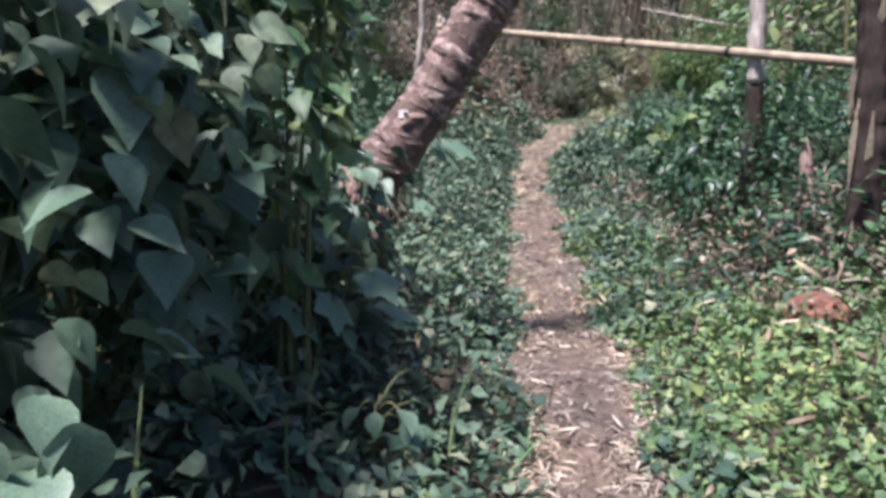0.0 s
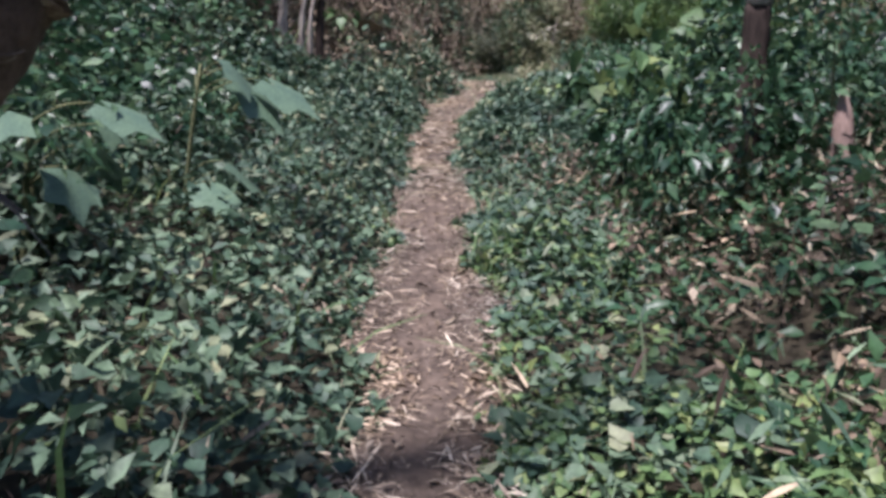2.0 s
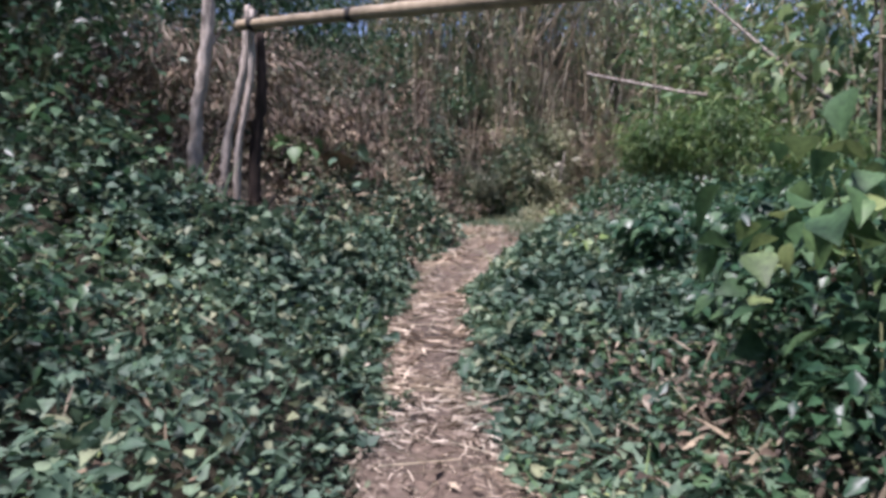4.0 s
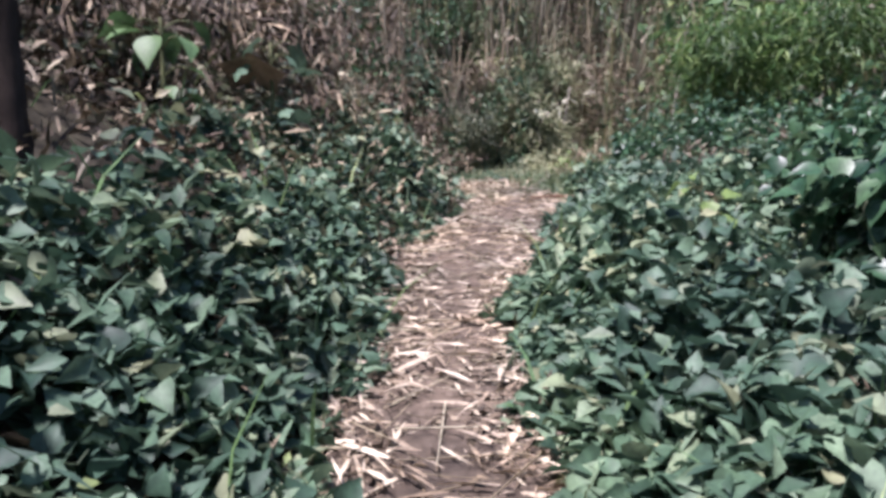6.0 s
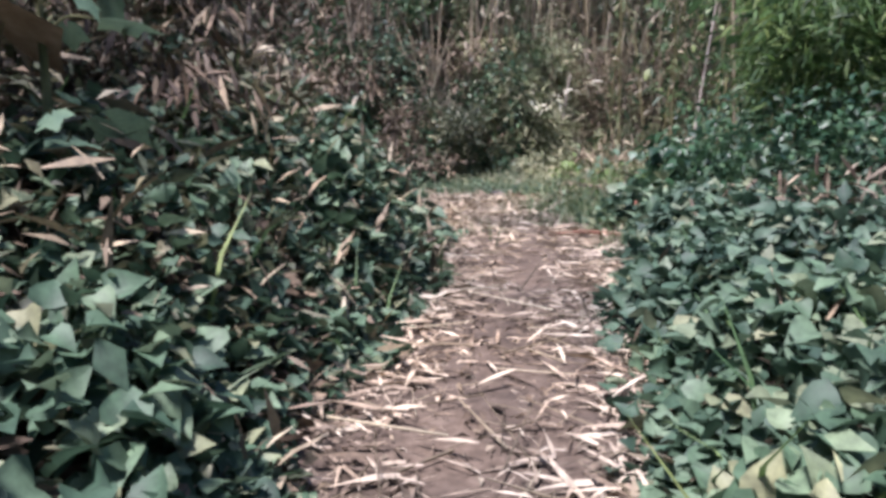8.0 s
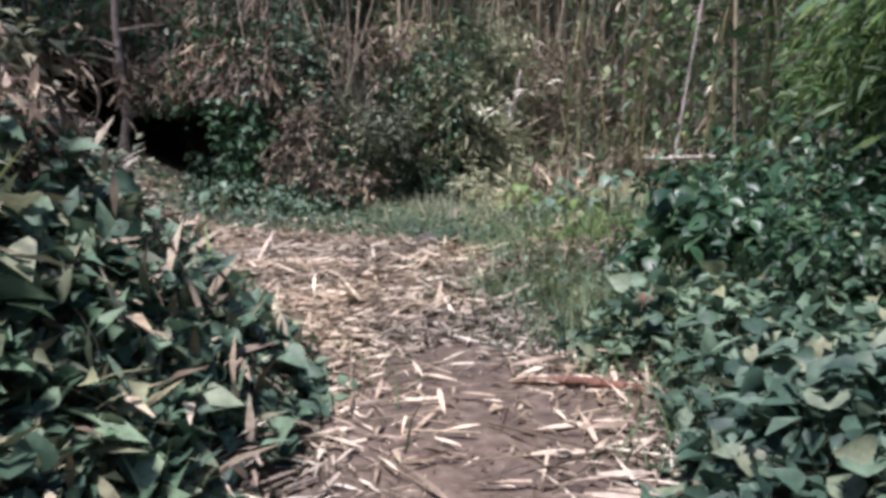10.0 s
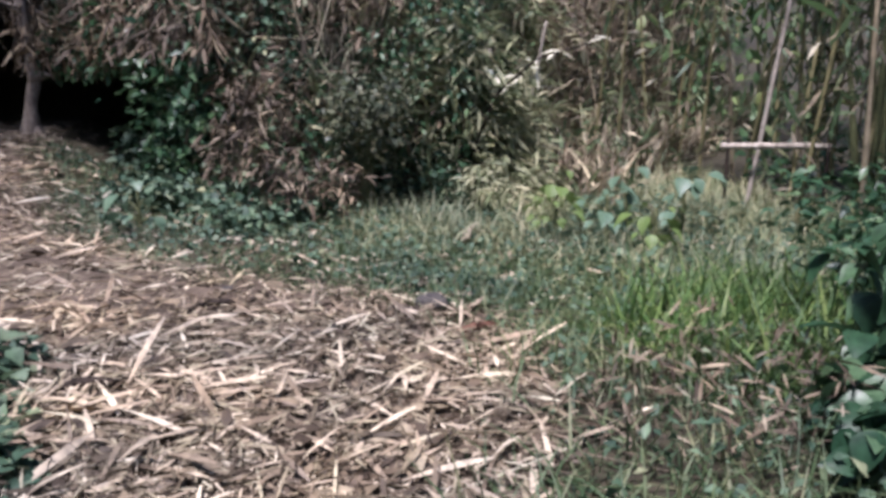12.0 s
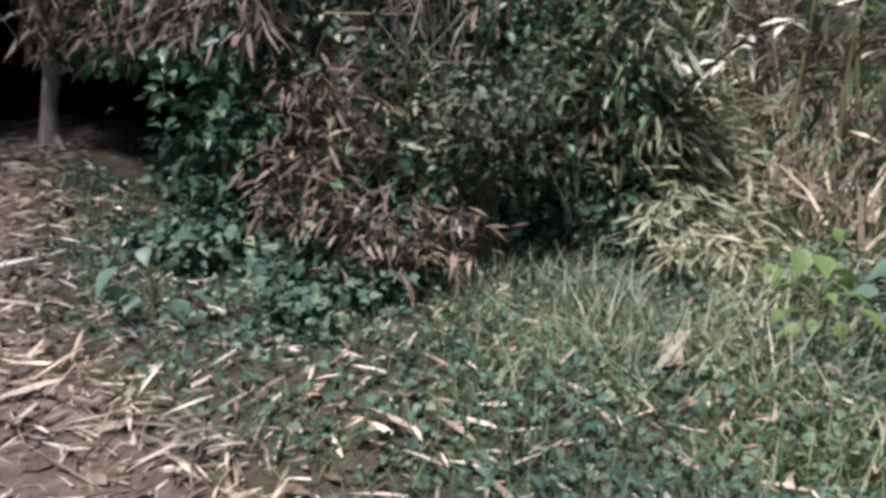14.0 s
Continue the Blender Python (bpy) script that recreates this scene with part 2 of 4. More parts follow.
def turns(n, pitch, pitch_spread, roll_spread, yaw=None, rng=RNG):
    """n rotations: leaf axis at a random compass angle, raised by pitch degrees."""
    ya = rng.uniform(0, 2 * math.pi, n) if yaw is None else yaw
    p = np.radians(pitch + rng.normal(0, 1, n) * pitch_spread)
    r = np.radians(rng.normal(0, 1, n) * roll_spread)
    cy, sy, cp, sp, cr, sr = np.cos(ya), np.sin(ya), np.cos(p), np.sin(p), np.cos(r), np.sin(r)
    out = np.zeros((n, 3, 3))
    fwd = np.stack([-sy * cp, cy * cp, sp], 1)
    side0 = np.stack([cy, sy, np.zeros(n)], 1)
    up0 = np.cross(side0, fwd)
    side = side0 * cr[:, None] + up0 * sr[:, None]
    up = np.cross(side, fwd)
    out[:, :, 0], out[:, :, 1], out[:, :, 2] = side, fwd, up
    return out


def cloud(name, shape, pos, rot, size, material):
    """One mesh of many small leaves, blades or sticks."""
    v, q = shape
    n, k = len(pos), len(v)
    size = np.asarray(size)
    if size.ndim == 1:
        size = size[:, None].repeat(3, 1)
    local = v[None] * size[:, None, :]
    w = np.einsum("nij,nkj->nki", rot, local) + np.asarray(pos)[:, None, :]
    f = q[None] + (np.arange(n) * k)[:, None, None]
    return mesh_from(name, w.reshape(-1, 3), f.reshape(-1, q.shape[1]), material)


def joined(name, meshes):
    """Several clouds as one mesh that keeps their materials."""
    vs, qs, mi, mats, base = [], [], [], [], 0
    for me in meshes:
        a = np.empty(len(me.vertices) * 3, np.float32)
        me.vertices.foreach_get("co", a)
        b = np.empty(len(me.loops), np.int32)
        me.loops.foreach_get("vertex_index", b)
        vs.append(a.reshape(-1, 3))
        qs.append(b.reshape(-1, 4) + base)
        base += len(a) // 3
        if me.materials[0] not in mats:
            mats.append(me.materials[0])
        mi.append(np.full(len(b) // 4, mats.index(me.materials[0]), np.int32))
    out = mesh_from(name, np.concatenate(vs), np.concatenate(qs), mats[0])
    for m in mats[1:]:
        out.materials.append(m)
    out.polygons.foreach_set("material_index", np.concatenate(mi))
    for me in meshes:
        bpy.data.meshes.remove(me)
    return out


def tube(name, points, radii, material, sides=10, ring=0.0, ring_step=0.0, rough=0.0, seed=1):
    """A round, tapering stem through the points; ring: height of raised rings along it."""
    r = np.random.default_rng(seed)
    pts = np.array(points, float)
    seg = np.linalg.norm(np.diff(pts, axis=0), axis=1)
    s = np.concatenate([[0], np.cumsum(seg)])
    if ring_step:
        n = max(len(pts) * 2, int(s[-1] / ring_step) * 4)
    else:
        n = max(len(pts) * 3, int(s[-1] / .07) if rough else 4)
    t = np.linspace(0, s[-1], n)
    if ring_step and rough:
        t[1:-1] += r.normal(0, .22, n - 2) * s[-1] / n
        t = np.sort(t)
    c = np.stack([np.interp(t, s, pts[:, i]) for i in range(3)], 1)
    for _ in range(2):
        c[1:-1] = (c[:-2] + 2 * c[1:-1] + c[2:]) / 4
    rad = np.interp(t, s, radii)
    if ring_step:
        rad = rad + ring * np.array([1.0, 0.75, -0.35, -0.1])[np.arange(n) % 4] * r.uniform(0.2, 1.5, n)
    d = np.gradient(c, axis=0)
    d /= np.linalg.norm(d, axis=1)[:, None] + 1e-9
    ref = np.array([0.3, 0.9, 0.1]) if abs(d[0][2]) > 0.7 else np.array([0.0, 0, 1])
    u = np.cross(d, ref)
    u /= np.linalg.norm(u, axis=1)[:, None]
    w = np.cross(d, u)
    a = np.linspace(0, 2 * math.pi, sides, endpoint=False)
    rr = rad[:, None] * (1 + rough * r.normal(0, 1, (n, sides)))
    v = c[:, None] + rr[..., None] * (u[:, None] * np.cos(a)[None, :, None] + w[:, None] * np.sin(a)[None, :, None])
    v = np.concatenate([v.reshape(-1, 3), c[:1], c[-1:]])
    q = []
    for i in range(n - 1):
        for j in range(sides):
            k = (j + 1) % sides
            q.append((i * sides + j, i * sides + k, (i + 1) * sides + k, (i + 1) * sides + j))
    for j in range(0, sides, 2):
        k, l = (j + 1) % sides, (j + 2) % sides
        q.append((n * sides, l, k, j))
        m = (n - 1) * sides
        q.append((n * sides + 1, m + j, m + k, m + l))
    return mesh_from(name, v, q, material)


def empty_at(name, x, y, z):
    ob = new(name)
    ob.location = (x, y, z)
    ob.empty_display_size = 0.1
    return ob


# ---- the ground ----
def graded(lo, hi, step, far):
    mid = list(np.arange(lo, hi + 1e-6, step))
    a, b, s = lo, hi, step
    low, high = [], []
    while b < far:
        s *= 1.35
        a, b = a - s, b + s
        low.insert(0, a)
        high.append(b)
    return np.array(low + mid + high)


gx, gyy = graded(-5, 9, 0.14, 400), graded(-3, 33, 0.14, 400)
GX, GY = np.meshgrid(gx, gyy)
GZ = land(GX, GY)
nx, ny = len(gx), len(gyy)
idx = np.arange(nx * ny).reshape(ny, nx)
quads = np.stack([idx[:-1, :-1], idx[:-1, 1:], idx[1:, 1:], idx[1:, :-1]], -1).reshape(-1, 4)
tagged(new("ground", mesh_from("ground", np.stack([GX, GY, GZ], -1).reshape(-1, 3), quads, M_SOIL)),
       "dark moist soil of a wooded slope under creeping plants", "ground", kind="structure")

ys = np.arange(-3.5, 31.0, 0.07)
rows_n = 26
pv = []
for y in ys:
    l, r = float(path_left(y)), float(path_right(y))
    l += 0.07 * float(soft_noise(np.array(y), np.array(0.0), 5, 11))
    r += 0.07 * float(soft_noise(np.array(y), np.array(3.0), 5, 12))
    for s in np.linspace(0, 1, rows_n):
        x = l + (r - l) * s
        edge = min(s, 1 - s)
        lift = 0.018 if 0.02 < edge else -0.03
        pv.append((x, y, lift))
pv = np.array(pv)
pv[:, 2] += land(pv[:, 0], pv[:, 1]) + soft_noise(pv[:, 0], pv[:, 1], 14, 21) * 0.008
pid = np.arange(len(pv)).reshape(len(ys), rows_n)
pq = np.stack([pid[:-1, :-1], pid[:-1, 1:], pid[1:, 1:], pid[1:, :-1]], -1).reshape(-1, 4)
tagged(new("path", mesh_from("path", pv, pq, M_PATH)), "narrow trodden brown earth footpath through the plants", "footpath", kind="structure")


# ---- straw and litter on the path ----
def on_path(n, y0, y1, edge_bias=0.5, rng=RNG):
    y = rng.uniform(y0, y1, n)
    s = rng.uniform(0, 1, n)
    e = np.where(rng.uniform(0, 1, n) < 0.5, rng.beta(1.2, 5, n), 1 - rng.beta(1.2, 5, n))
    e = np.where(e < .5, e * .8, 1 - (1 - e) * .8)
    s = np.where(rng.uniform(0, 1, n) < edge_bias, e * 1.16 - 0.08, s)
    l, r = path_left(y), path_right(y)
    l = np.maximum(l, -5)
    return l + (r - l) * s, y


def litter(name, n, y0, y1, shape, lo, hi, material, edge, label, pitch=8):
    x, y = on_path(n, y0, y1, edge)
    z = land(x, y) + 0.03 + RNG.uniform(0, 0.02, n)
    L = RNG.uniform(lo, hi, n)
    me = cloud(name, shape, np.stack([x, y, z], 1), turns(n, 3, pitch, 22), np.stack([L * RNG.uniform(.25, .85, n), L, L], 1), material)
    return tagged(new(name, me), label, "litter", kind="stuff")


litter("dry_leaf_litter", 3400, -1, 12, STRAW, .04, .14, M_STRAW, .96, "pale dry bamboo leaves strewn along the path")
litter("dry_leaf_litter", 3800, 10.5, 20, STRAW, .06, .24, M_STRAW, .9, "pale dry bamboo leaves lying thick along the path")
litter("dry_leaf_litter", 4300, 19.3, 26.5, STRAW, .06, .32, M_STRAW, .1, "pale dry bamboo leaves covering the clearing", 14)
litter("dry_stalk_litter", 6500, 19.3, 26.5, STRAW, .05, .22, M_STALK, .1, "grey-brown dry stalks covering the clearing", 14)
litter("straw_crumbs", 7000, 19.3, 26, LANCE, .03, .08, M_STRAW, .1, "fine broken straw on the clearing", 25)
litter("dry_leaf_litter", 5500, 26, 31.5, STRAW, .08, .24, M_STRAW, .1, "pale dry bamboo leaves on the ground of the hollow")
litter("straw_crumbs", 8000, 0, 22, LANCE, .025, .07, M_STRAW, .93, "fine crumbs of straw trodden into the path", 20)
litter("soil_crumbs", 7000, 0, 23, PLAIN, .012, .04, M_DRY, .3, "crumbs of earth and leaf on the path", 25)
litter("twigs", 700, 10, 27, STICK, .1, .5, M_STALK, .3, "thin dry twigs lying on the path", 6)
litter("brown_leaf_litter", 7000, 19.5, 28, PLAIN, .05, .15, M_DRY, .1, "brown fallen leaves on the clearing", 14)
litter("brown_leaf_litter", 1500, 0, 19.5, OVATE, .03, .09, M_DRY, .5, "brown fallen leaves on the path")


# ---- low creeping plants ----
def cover(name, n, x0, x1, y0, y1, shape, lo, hi, material, height, label, keep=None, pitch=10, spread=28, category="ground cover", gap=0.0):
    x, y = RNG.uniform(x0, x1, n), RNG.uniform(y0, y1, n)
    off = np.maximum(path_left(y) - x, x - path_right(y))
    ok = off > gap + RNG.uniform(-0.05, 0.12, n)
    ok &= y < bank_foot(x) + 1.5
    if keep is not None:
        ok &= keep(x, y)
    ok &= soft_noise(x, y, 1.7, 31) + RNG.uniform(-.6, .9, n) > -0.6
    x, y, off = x[ok], y[ok], off[ok]
    m = len(x)
    top = height * np.clip(off / 0.5, 0.12, 1) * (1 + 0.45 * soft_noise(x, y, 2.6, 33) + 0.5 * soft_noise(x, y, 8.0, 34))
    z = land(x, y) + 0.02 + np.maximum(top, 0.03) * RNG.uniform(0, 1, m) ** 0.7
    L = RNG.uniform(lo, hi, m)
    me = cloud(name, shape, np.stack([x, y, z], 1), turns(m, pitch, spread, spread), L, material)
    return tagged(new(name, me), label, category, kind="stuff")


def bank_dry(x, y):
    """The upper left bank of the middle stretch, where dry litter replaces the vines."""
    return (y > 12.5) & (y < 20) & (path_line(y) - x > np.interp(y, [12.5, 14, 15.4, 16.4, 17.5], [1.5, 1.15, .95, 1.3, 1.6]))


cover("vine_ground_cover", 26000, -3.0, 1.2, -1, 12.5, HEART, .03, .095, M_VINE, .38, "dense creeping vine with heart-shaped green leaves beside the path")
cover("vine_ground_cover", 17000, .8, 3.6, -1, 9, HEART, .025, .07, M_VINE_Y, .28, "light green creeping plants covering the ground beside the path", lambda x, y: (y < 5.5) | (x - path_right(y) < .8))
cover("vine_ground_cover", 12000, 1.2, 3.8, 5, 12.5, HEART, .03, .10, M_VINE, .30, "creeping vine with green leaves beside the path", lambda x, y: x - path_right(y) < .85 + .35 * soft_noise(x, y, 2, 71))
cover("vine_ground_cover", 19000, -1.0, 2.6, 11.5, 17.8, HEART_FINE, .035, .115, M_VINE, .40, "dense creeping vine with broad green leaves on the bank", lambda x, y: ~bank_dry(x, y) & (y < 15.4 + .6 * soft_noise(x, y, 3, 81)))
cover("undergrowth", 9000, -1.6, 2.6, 14.8, 21, OVATE, .03, .09, M_OLIVE, .35, "olive small-leaved undergrowth on the bank")
cover("undergrowth", 5000, -1.2, 2.4, 15.6, 21, LANCE, .06, .18, M_OLIVE, .4, "olive grassy leaves covering the soil of the bank")
cover("bank_litter", 6000, -1.2, 2.3, 14.8, 20.5, PLAIN, .03, .09, M_DRY, .15, "brown leaves covering the soil of the bank", None, 0, 35, "leaf litter")
cover("dry_weeds", 4500, -1.2, 2.6, 14.8, 21, LANCE, .06, .24, M_STALK, .45, "pale dry weeds on the bank", None, 30, 40)
cover("vine_ground_cover", 19000, 1.6, 5.2, 11.5, 19, HEART_FINE, .035, .125, M_VINE, .40, "dense creeping vine with broad green leaves beside the path")
cover("undergrowth", 12500, 2.8, 9.5, -2, 13, PLAIN, .06, .14, M_BUSH, .6, "dark green undergrowth behind the creeping plants", gap=1.5)
cover("undergrowth", 12500, -7.0, -0.5, -2, 13, PLAIN, .06, .14, M_BUSH, .8, "dark green undergrowth on the slope", gap=1.2)
cover("undergrowth", 12500, 4.2, 13, 12, 27, PLAIN, .07, .16, M_BUSH, .6, "green undergrowth beyond the grass", lambda x, y: x > 4.6 + np.maximum(0, y - 18.5) * .55, gap=1.2)
cover("undergrowth", 9500, -12, -1.6, 12, 23, PLAIN, .1, .22, M_BUSH, .9, "dark green undergrowth on the upper slope", lambda x, y: x < -2.0 - np.maximum(0, y - 20) * 1.2)
cover("bank_litter", 15000, -5, 2.2, 12.2, 20.5, OVATE, .035, .11, M_DRY, .3, "brown dry leaves lying thick on the bank", bank_dry, -10, 40, "leaf litter")
cover("bank_litter", 3500, -5, 2.2, 12.2, 20.5, STRAW, .05, .18, M_STALK, .3, "dry stalks and straw on the bank", bank_dry, 5, 40, "leaf litter")
cover("bank_litter", 5000, -3, 2.4, 14, 20.5, OVATE, .04, .1, M_OLIVE, .4, "small olive green leaves among the litter on the bank", lambda x, y: path_line(y) - x > .6, 0, 40, "ground cover")
cover("brown_weeds", 5500, -2.5, 4.5, 0, 19, STRAW, .05, .16, M_DRY, .35, "brown withered leaves among the creeping plants", None, 10, 40)
cover("weed_stalks", 1800, -2.5, 4.5, 0, 19, BLADE, .15, .45, M_VINE_Y, .2, "thin green weed stalks standing out of the creeping plants", None, 65, 18)
cover("vine_ground_cover", 6000, -.5, 2.6, 19, 23.2, HEART, .04, .11, M_VINE, .4, "green creeping vine beside the clearing")
cover("undergrowth", 7000, 1.9, 5, 4.8, 12, OVATE, .05, .13, M_BUSH, .35, "dark leafy undergrowth", lambda x, y: x - path_right(y) > .7)
cover("brown_undergrowth", 4500, 2.1, 4.8, 4.2, 11.5, OVATE, .03, .09, M_DRY, .4, "brown withered leaves in the dark undergrowth", None, 0, 40)
cover("brown_undergrowth", 1800, 2.4, 4.8, 4.2, 11, STRAW, .07, .22, M_STALK, .4, "dry leaf stalks in the undergrowth", None, 10, 40)
cover("brown_undergrowth", 2500, 3.9, 6, 15.2, 18.5, STRAW, .05, .17, M_DRY, .5, "pile of brown dry leaves beside the bushes", lambda x, y: np.hypot(x - 4.45, y - 16.5) < .75, 10, 40)
cover("brown_undergrowth", 3000, 3.9, 6, 20, 22, STRAW, .04, .11, M_DRY, .3, "brown dry clump in the grass", lambda x, y: np.hypot(x - 4.5, y - 20.6) < .5, 10, 40)
cover("leafy_weeds", 17000, -3.0, 1.2, -1, 12.5, OVATE, .035, .1, M_VINE, .42, "pointed green leaves of weeds beside the path", None, 15, 35)
cover("leafy_weeds", 11000, .8, 3.4, -1, 9, OVATE, .03, .085, M_VINE_Y, .3, "pointed light green leaves of weeds beside the path", lambda x, y: (y < 5.5) | (x - path_right(y) < .8), 15, 35)
cover("leafy_weeds", 8000, -1.4, 2.4, 11.5, 17.8, OVATE, .05, .13, M_VINE, .42, "pointed green leaves of weeds on the bank", lambda x, y: ~bank_dry(x, y) & (y < 15.8), 15, 35)
cover("leafy_weeds", 8000, 1.6, 5.5, 11.5, 19, OVATE, .05, .13, M_VINE, .42, "pointed green leaves of weeds beside the path", None, 15, 35)
cover("edge_straw", 3000, -.5, 4.5, 0, 20, STRAW, .05, .17, M_STRAW, .08, "pale dry leaves caught in the plants along the path", lambda x, y: np.maximum(path_left(y) - x, x - path_right(y)) < .28, 5, 20, "litter")
cover("edge_grass", 3500, -.5, 4.5, 0, 20, BLADE, .08, .22, M_GRASS, .03, "short grass along the edge of the path", lambda x, y: np.maximum(path_left(y) - x, x - path_right(y)) < .3, 50, 25, "grass")
cover("fern_weeds", 9000, -2.4, 4.2, 0, 19, LANCE, .05, .16, M_VINE, .42, "narrow green leaves among the vines", lambda x, y: (soft_noise(x, y, 1.1, 78) > -.1) & ~bank_dry(x, y), 15, 35)
cover("small_weeds", 20000, -2.2, 4.2, 0, 19, OVATE, .025, .06, M_VINE_Y, .36, "small-leaved weeds growing through the vines", lambda x, y: (soft_noise(x, y, 1.3, 77) > .1) & ~bank_dry(x, y), 10, 35)


def grass(name, n, x0, x1, y0, y1, lo, hi, material, label, keep=None, pitch=62, spread=18):
    x, y = RNG.uniform(x0, x1, n), RNG.uniform(y0, y1, n)
    off = np.maximum(path_left(y) - x, x - path_right(y))
    ok = (off > RNG.uniform(-0.35, 0.1, n))
    if keep is not None:
        ok &= keep(x, y)
    ok &= soft_noise(x, y, 2.1, 37) + RNG.uniform(-.7, 1.0, n) > -0.3
    x, y = x[ok], y[ok]
    m = len(x)
    L = RNG.uniform(lo, hi, m)
    me = cloud(name, BLADE, np.stack([x, y, land(x, y)], 1), turns(m, pitch, spread, 20), np.stack([np.maximum(L, .14) * .9, L, L], 1), material)
    return tagged(new(name, me), label, "grass", kind="stuff")


grass("grass", 44000, .6, 8.5, 22.3, 28, .05, .19, M_GRASS, "short green grass at the foot of the bank", lambda x, y: y < bank_foot(x) + .4, 50, 25)
grass("grass", 18000, 3.5, 8, 19, 24.5, .08, .28, M_GRASS, "long green grass beside the clearing", None, 55, 24)
# brighter blades stand in for sun falling on the grass beside the clearing
grass("pale_grass", 20000, 4.2, 8.5, 23.6, 28.5, .12, .42, M_GRASS_P, "pale long grass running up to the bank, sunlight put into its colour", lambda x, y: soft_noise(x, y, 2.4, 45) > -.15, 45, 28)
grass("pale_grass", 14000, 3.7, 7.5, 20.5, 26.5, .1, .32, M_GRASS_P, "pale tufts of long grass, sunlight put into their colour", lambda x, y: soft_noise(x, y, 2.0, 44) > 0.05, 55, 24)
grass("grass", 5000, 2.8, 5.5, 17.8, 20.5, .1, .3, M_GRASS, "tufts of green grass where the path ends", None, 55, 22)
cover("grass_weeds", 14000, .6, 8.5, 22.5, 28, HEART, .02, .06, M_VINE, .1, "small green weeds in the grass", lambda x, y: y < bank_foot(x) + .4, 15, 35)
cover("grass_weeds", 6000, 3.6, 7.5, 18.5, 25, OVATE, .03, .07, M_VINE, .16, "green weeds in the grass", None, 15, 35)
cover("grass_straw", 3000, .6, 7.5, 22.3, 28, STRAW, .05, .2, M_STRAW, .06, "dry straw lying in the grass", lambda x, y: y < bank_foot(x) + .2, 3, 14, "litter")


# ---- thicket on the far bank ----
def brush(name, n, x0, x1, d0, d1, shape, lo, hi, material, label, lift, pitch, spread, width=1.0, category="brush"):
    x = RNG.uniform(x0, x1, n)
    dep = RNG.uniform(d0, d1, n)
    y = bank_foot(x) + dep
    keep = soft_noise(x * 1.0, y * 1.6, 2.6, 61) + RNG.uniform(-.4, .4, n) > -.1
    x, y = x[keep], y[keep]
    n = len(x)
    z = land(x, y) + RNG.uniform(0, 1, n) ** 1.5 * lift * (1 + .5 * soft_noise(x, y, 1.9, 62))
    y = y - .35 * np.maximum(0, soft_noise(x, z * 1.4, 2.3, 63)) * np.clip(lift, 0, 1)
    L = RNG.uniform(lo, hi, n)
    me = cloud(name, shape, np.stack([x, y, z], 1), turns(n, pitch, spread, 40), np.stack([L * width, L, L], 1), material)
    return tagged(new(name, me), label, category, kind="stuff")


brush("dry_brush", 4500, 1.0, 12, 0.1, 4, STICK, .2, .8, M_STALK, "tangle of dry stalks on the bank", .7, 30, 45, .5)
brush("dry_brush", 14000, 1.0, 12, 0.0, 5, LANCE, .08, .26, M_DRY, "dry hanging leaves tangled on the bank", .8, -10, 45)
brush("dry_brush", 10000, 1.0, 12, 0.4, 5, LANCE, .08, .28, M_STALK, "pale dry leaves tangled on the bank", .9, -10, 45)
brush("bank_leaves", 13000, 1.0, 7, -.2, 2.4, OVATE, .04, .12, M_BUSH, "small green leaves of shrubs growing over the bank", .6, 0, 35)
brush("bank_leaves", 9000, 1.0, 7, -.3, 1.0, HEART, .03, .10, M_VINE, "green creeping vine at the foot of the bank", .35, 5, 35)
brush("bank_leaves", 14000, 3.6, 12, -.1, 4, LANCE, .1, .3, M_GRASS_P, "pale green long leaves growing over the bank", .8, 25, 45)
brush("slope_grass", 20000, 6.3, 17, -2.0, 5, BLADE, .25, .8, M_STALK, "dry grass on the slope", .3, 55, 25, 1.5, "grass")
brush("slope_brush", 24000, 6.3, 17, -1.0, 5, LANCE, .1, .3, M_DRY, "brown dry leaves on the slope", .6, 0, 45)
brush("slope_brush", 14000, 6.3, 20, -2.0, 5, LANCE, .1, .32, M_GRASS, "green leaves on the slope", .8, 10, 45)
brush("dry_brush", 14000, -9, 22, 2.5, 9, LANCE, .2, .5, M_STALK, "dry bamboo leaves in the thicket", 6, -20, 50)
brush("thicket_leaves", 22000, -9, 22, 2.0, 9, LANCE, .2, .5, M_GRASS, "green bamboo leaves in the thicket", 7, -20, 50)


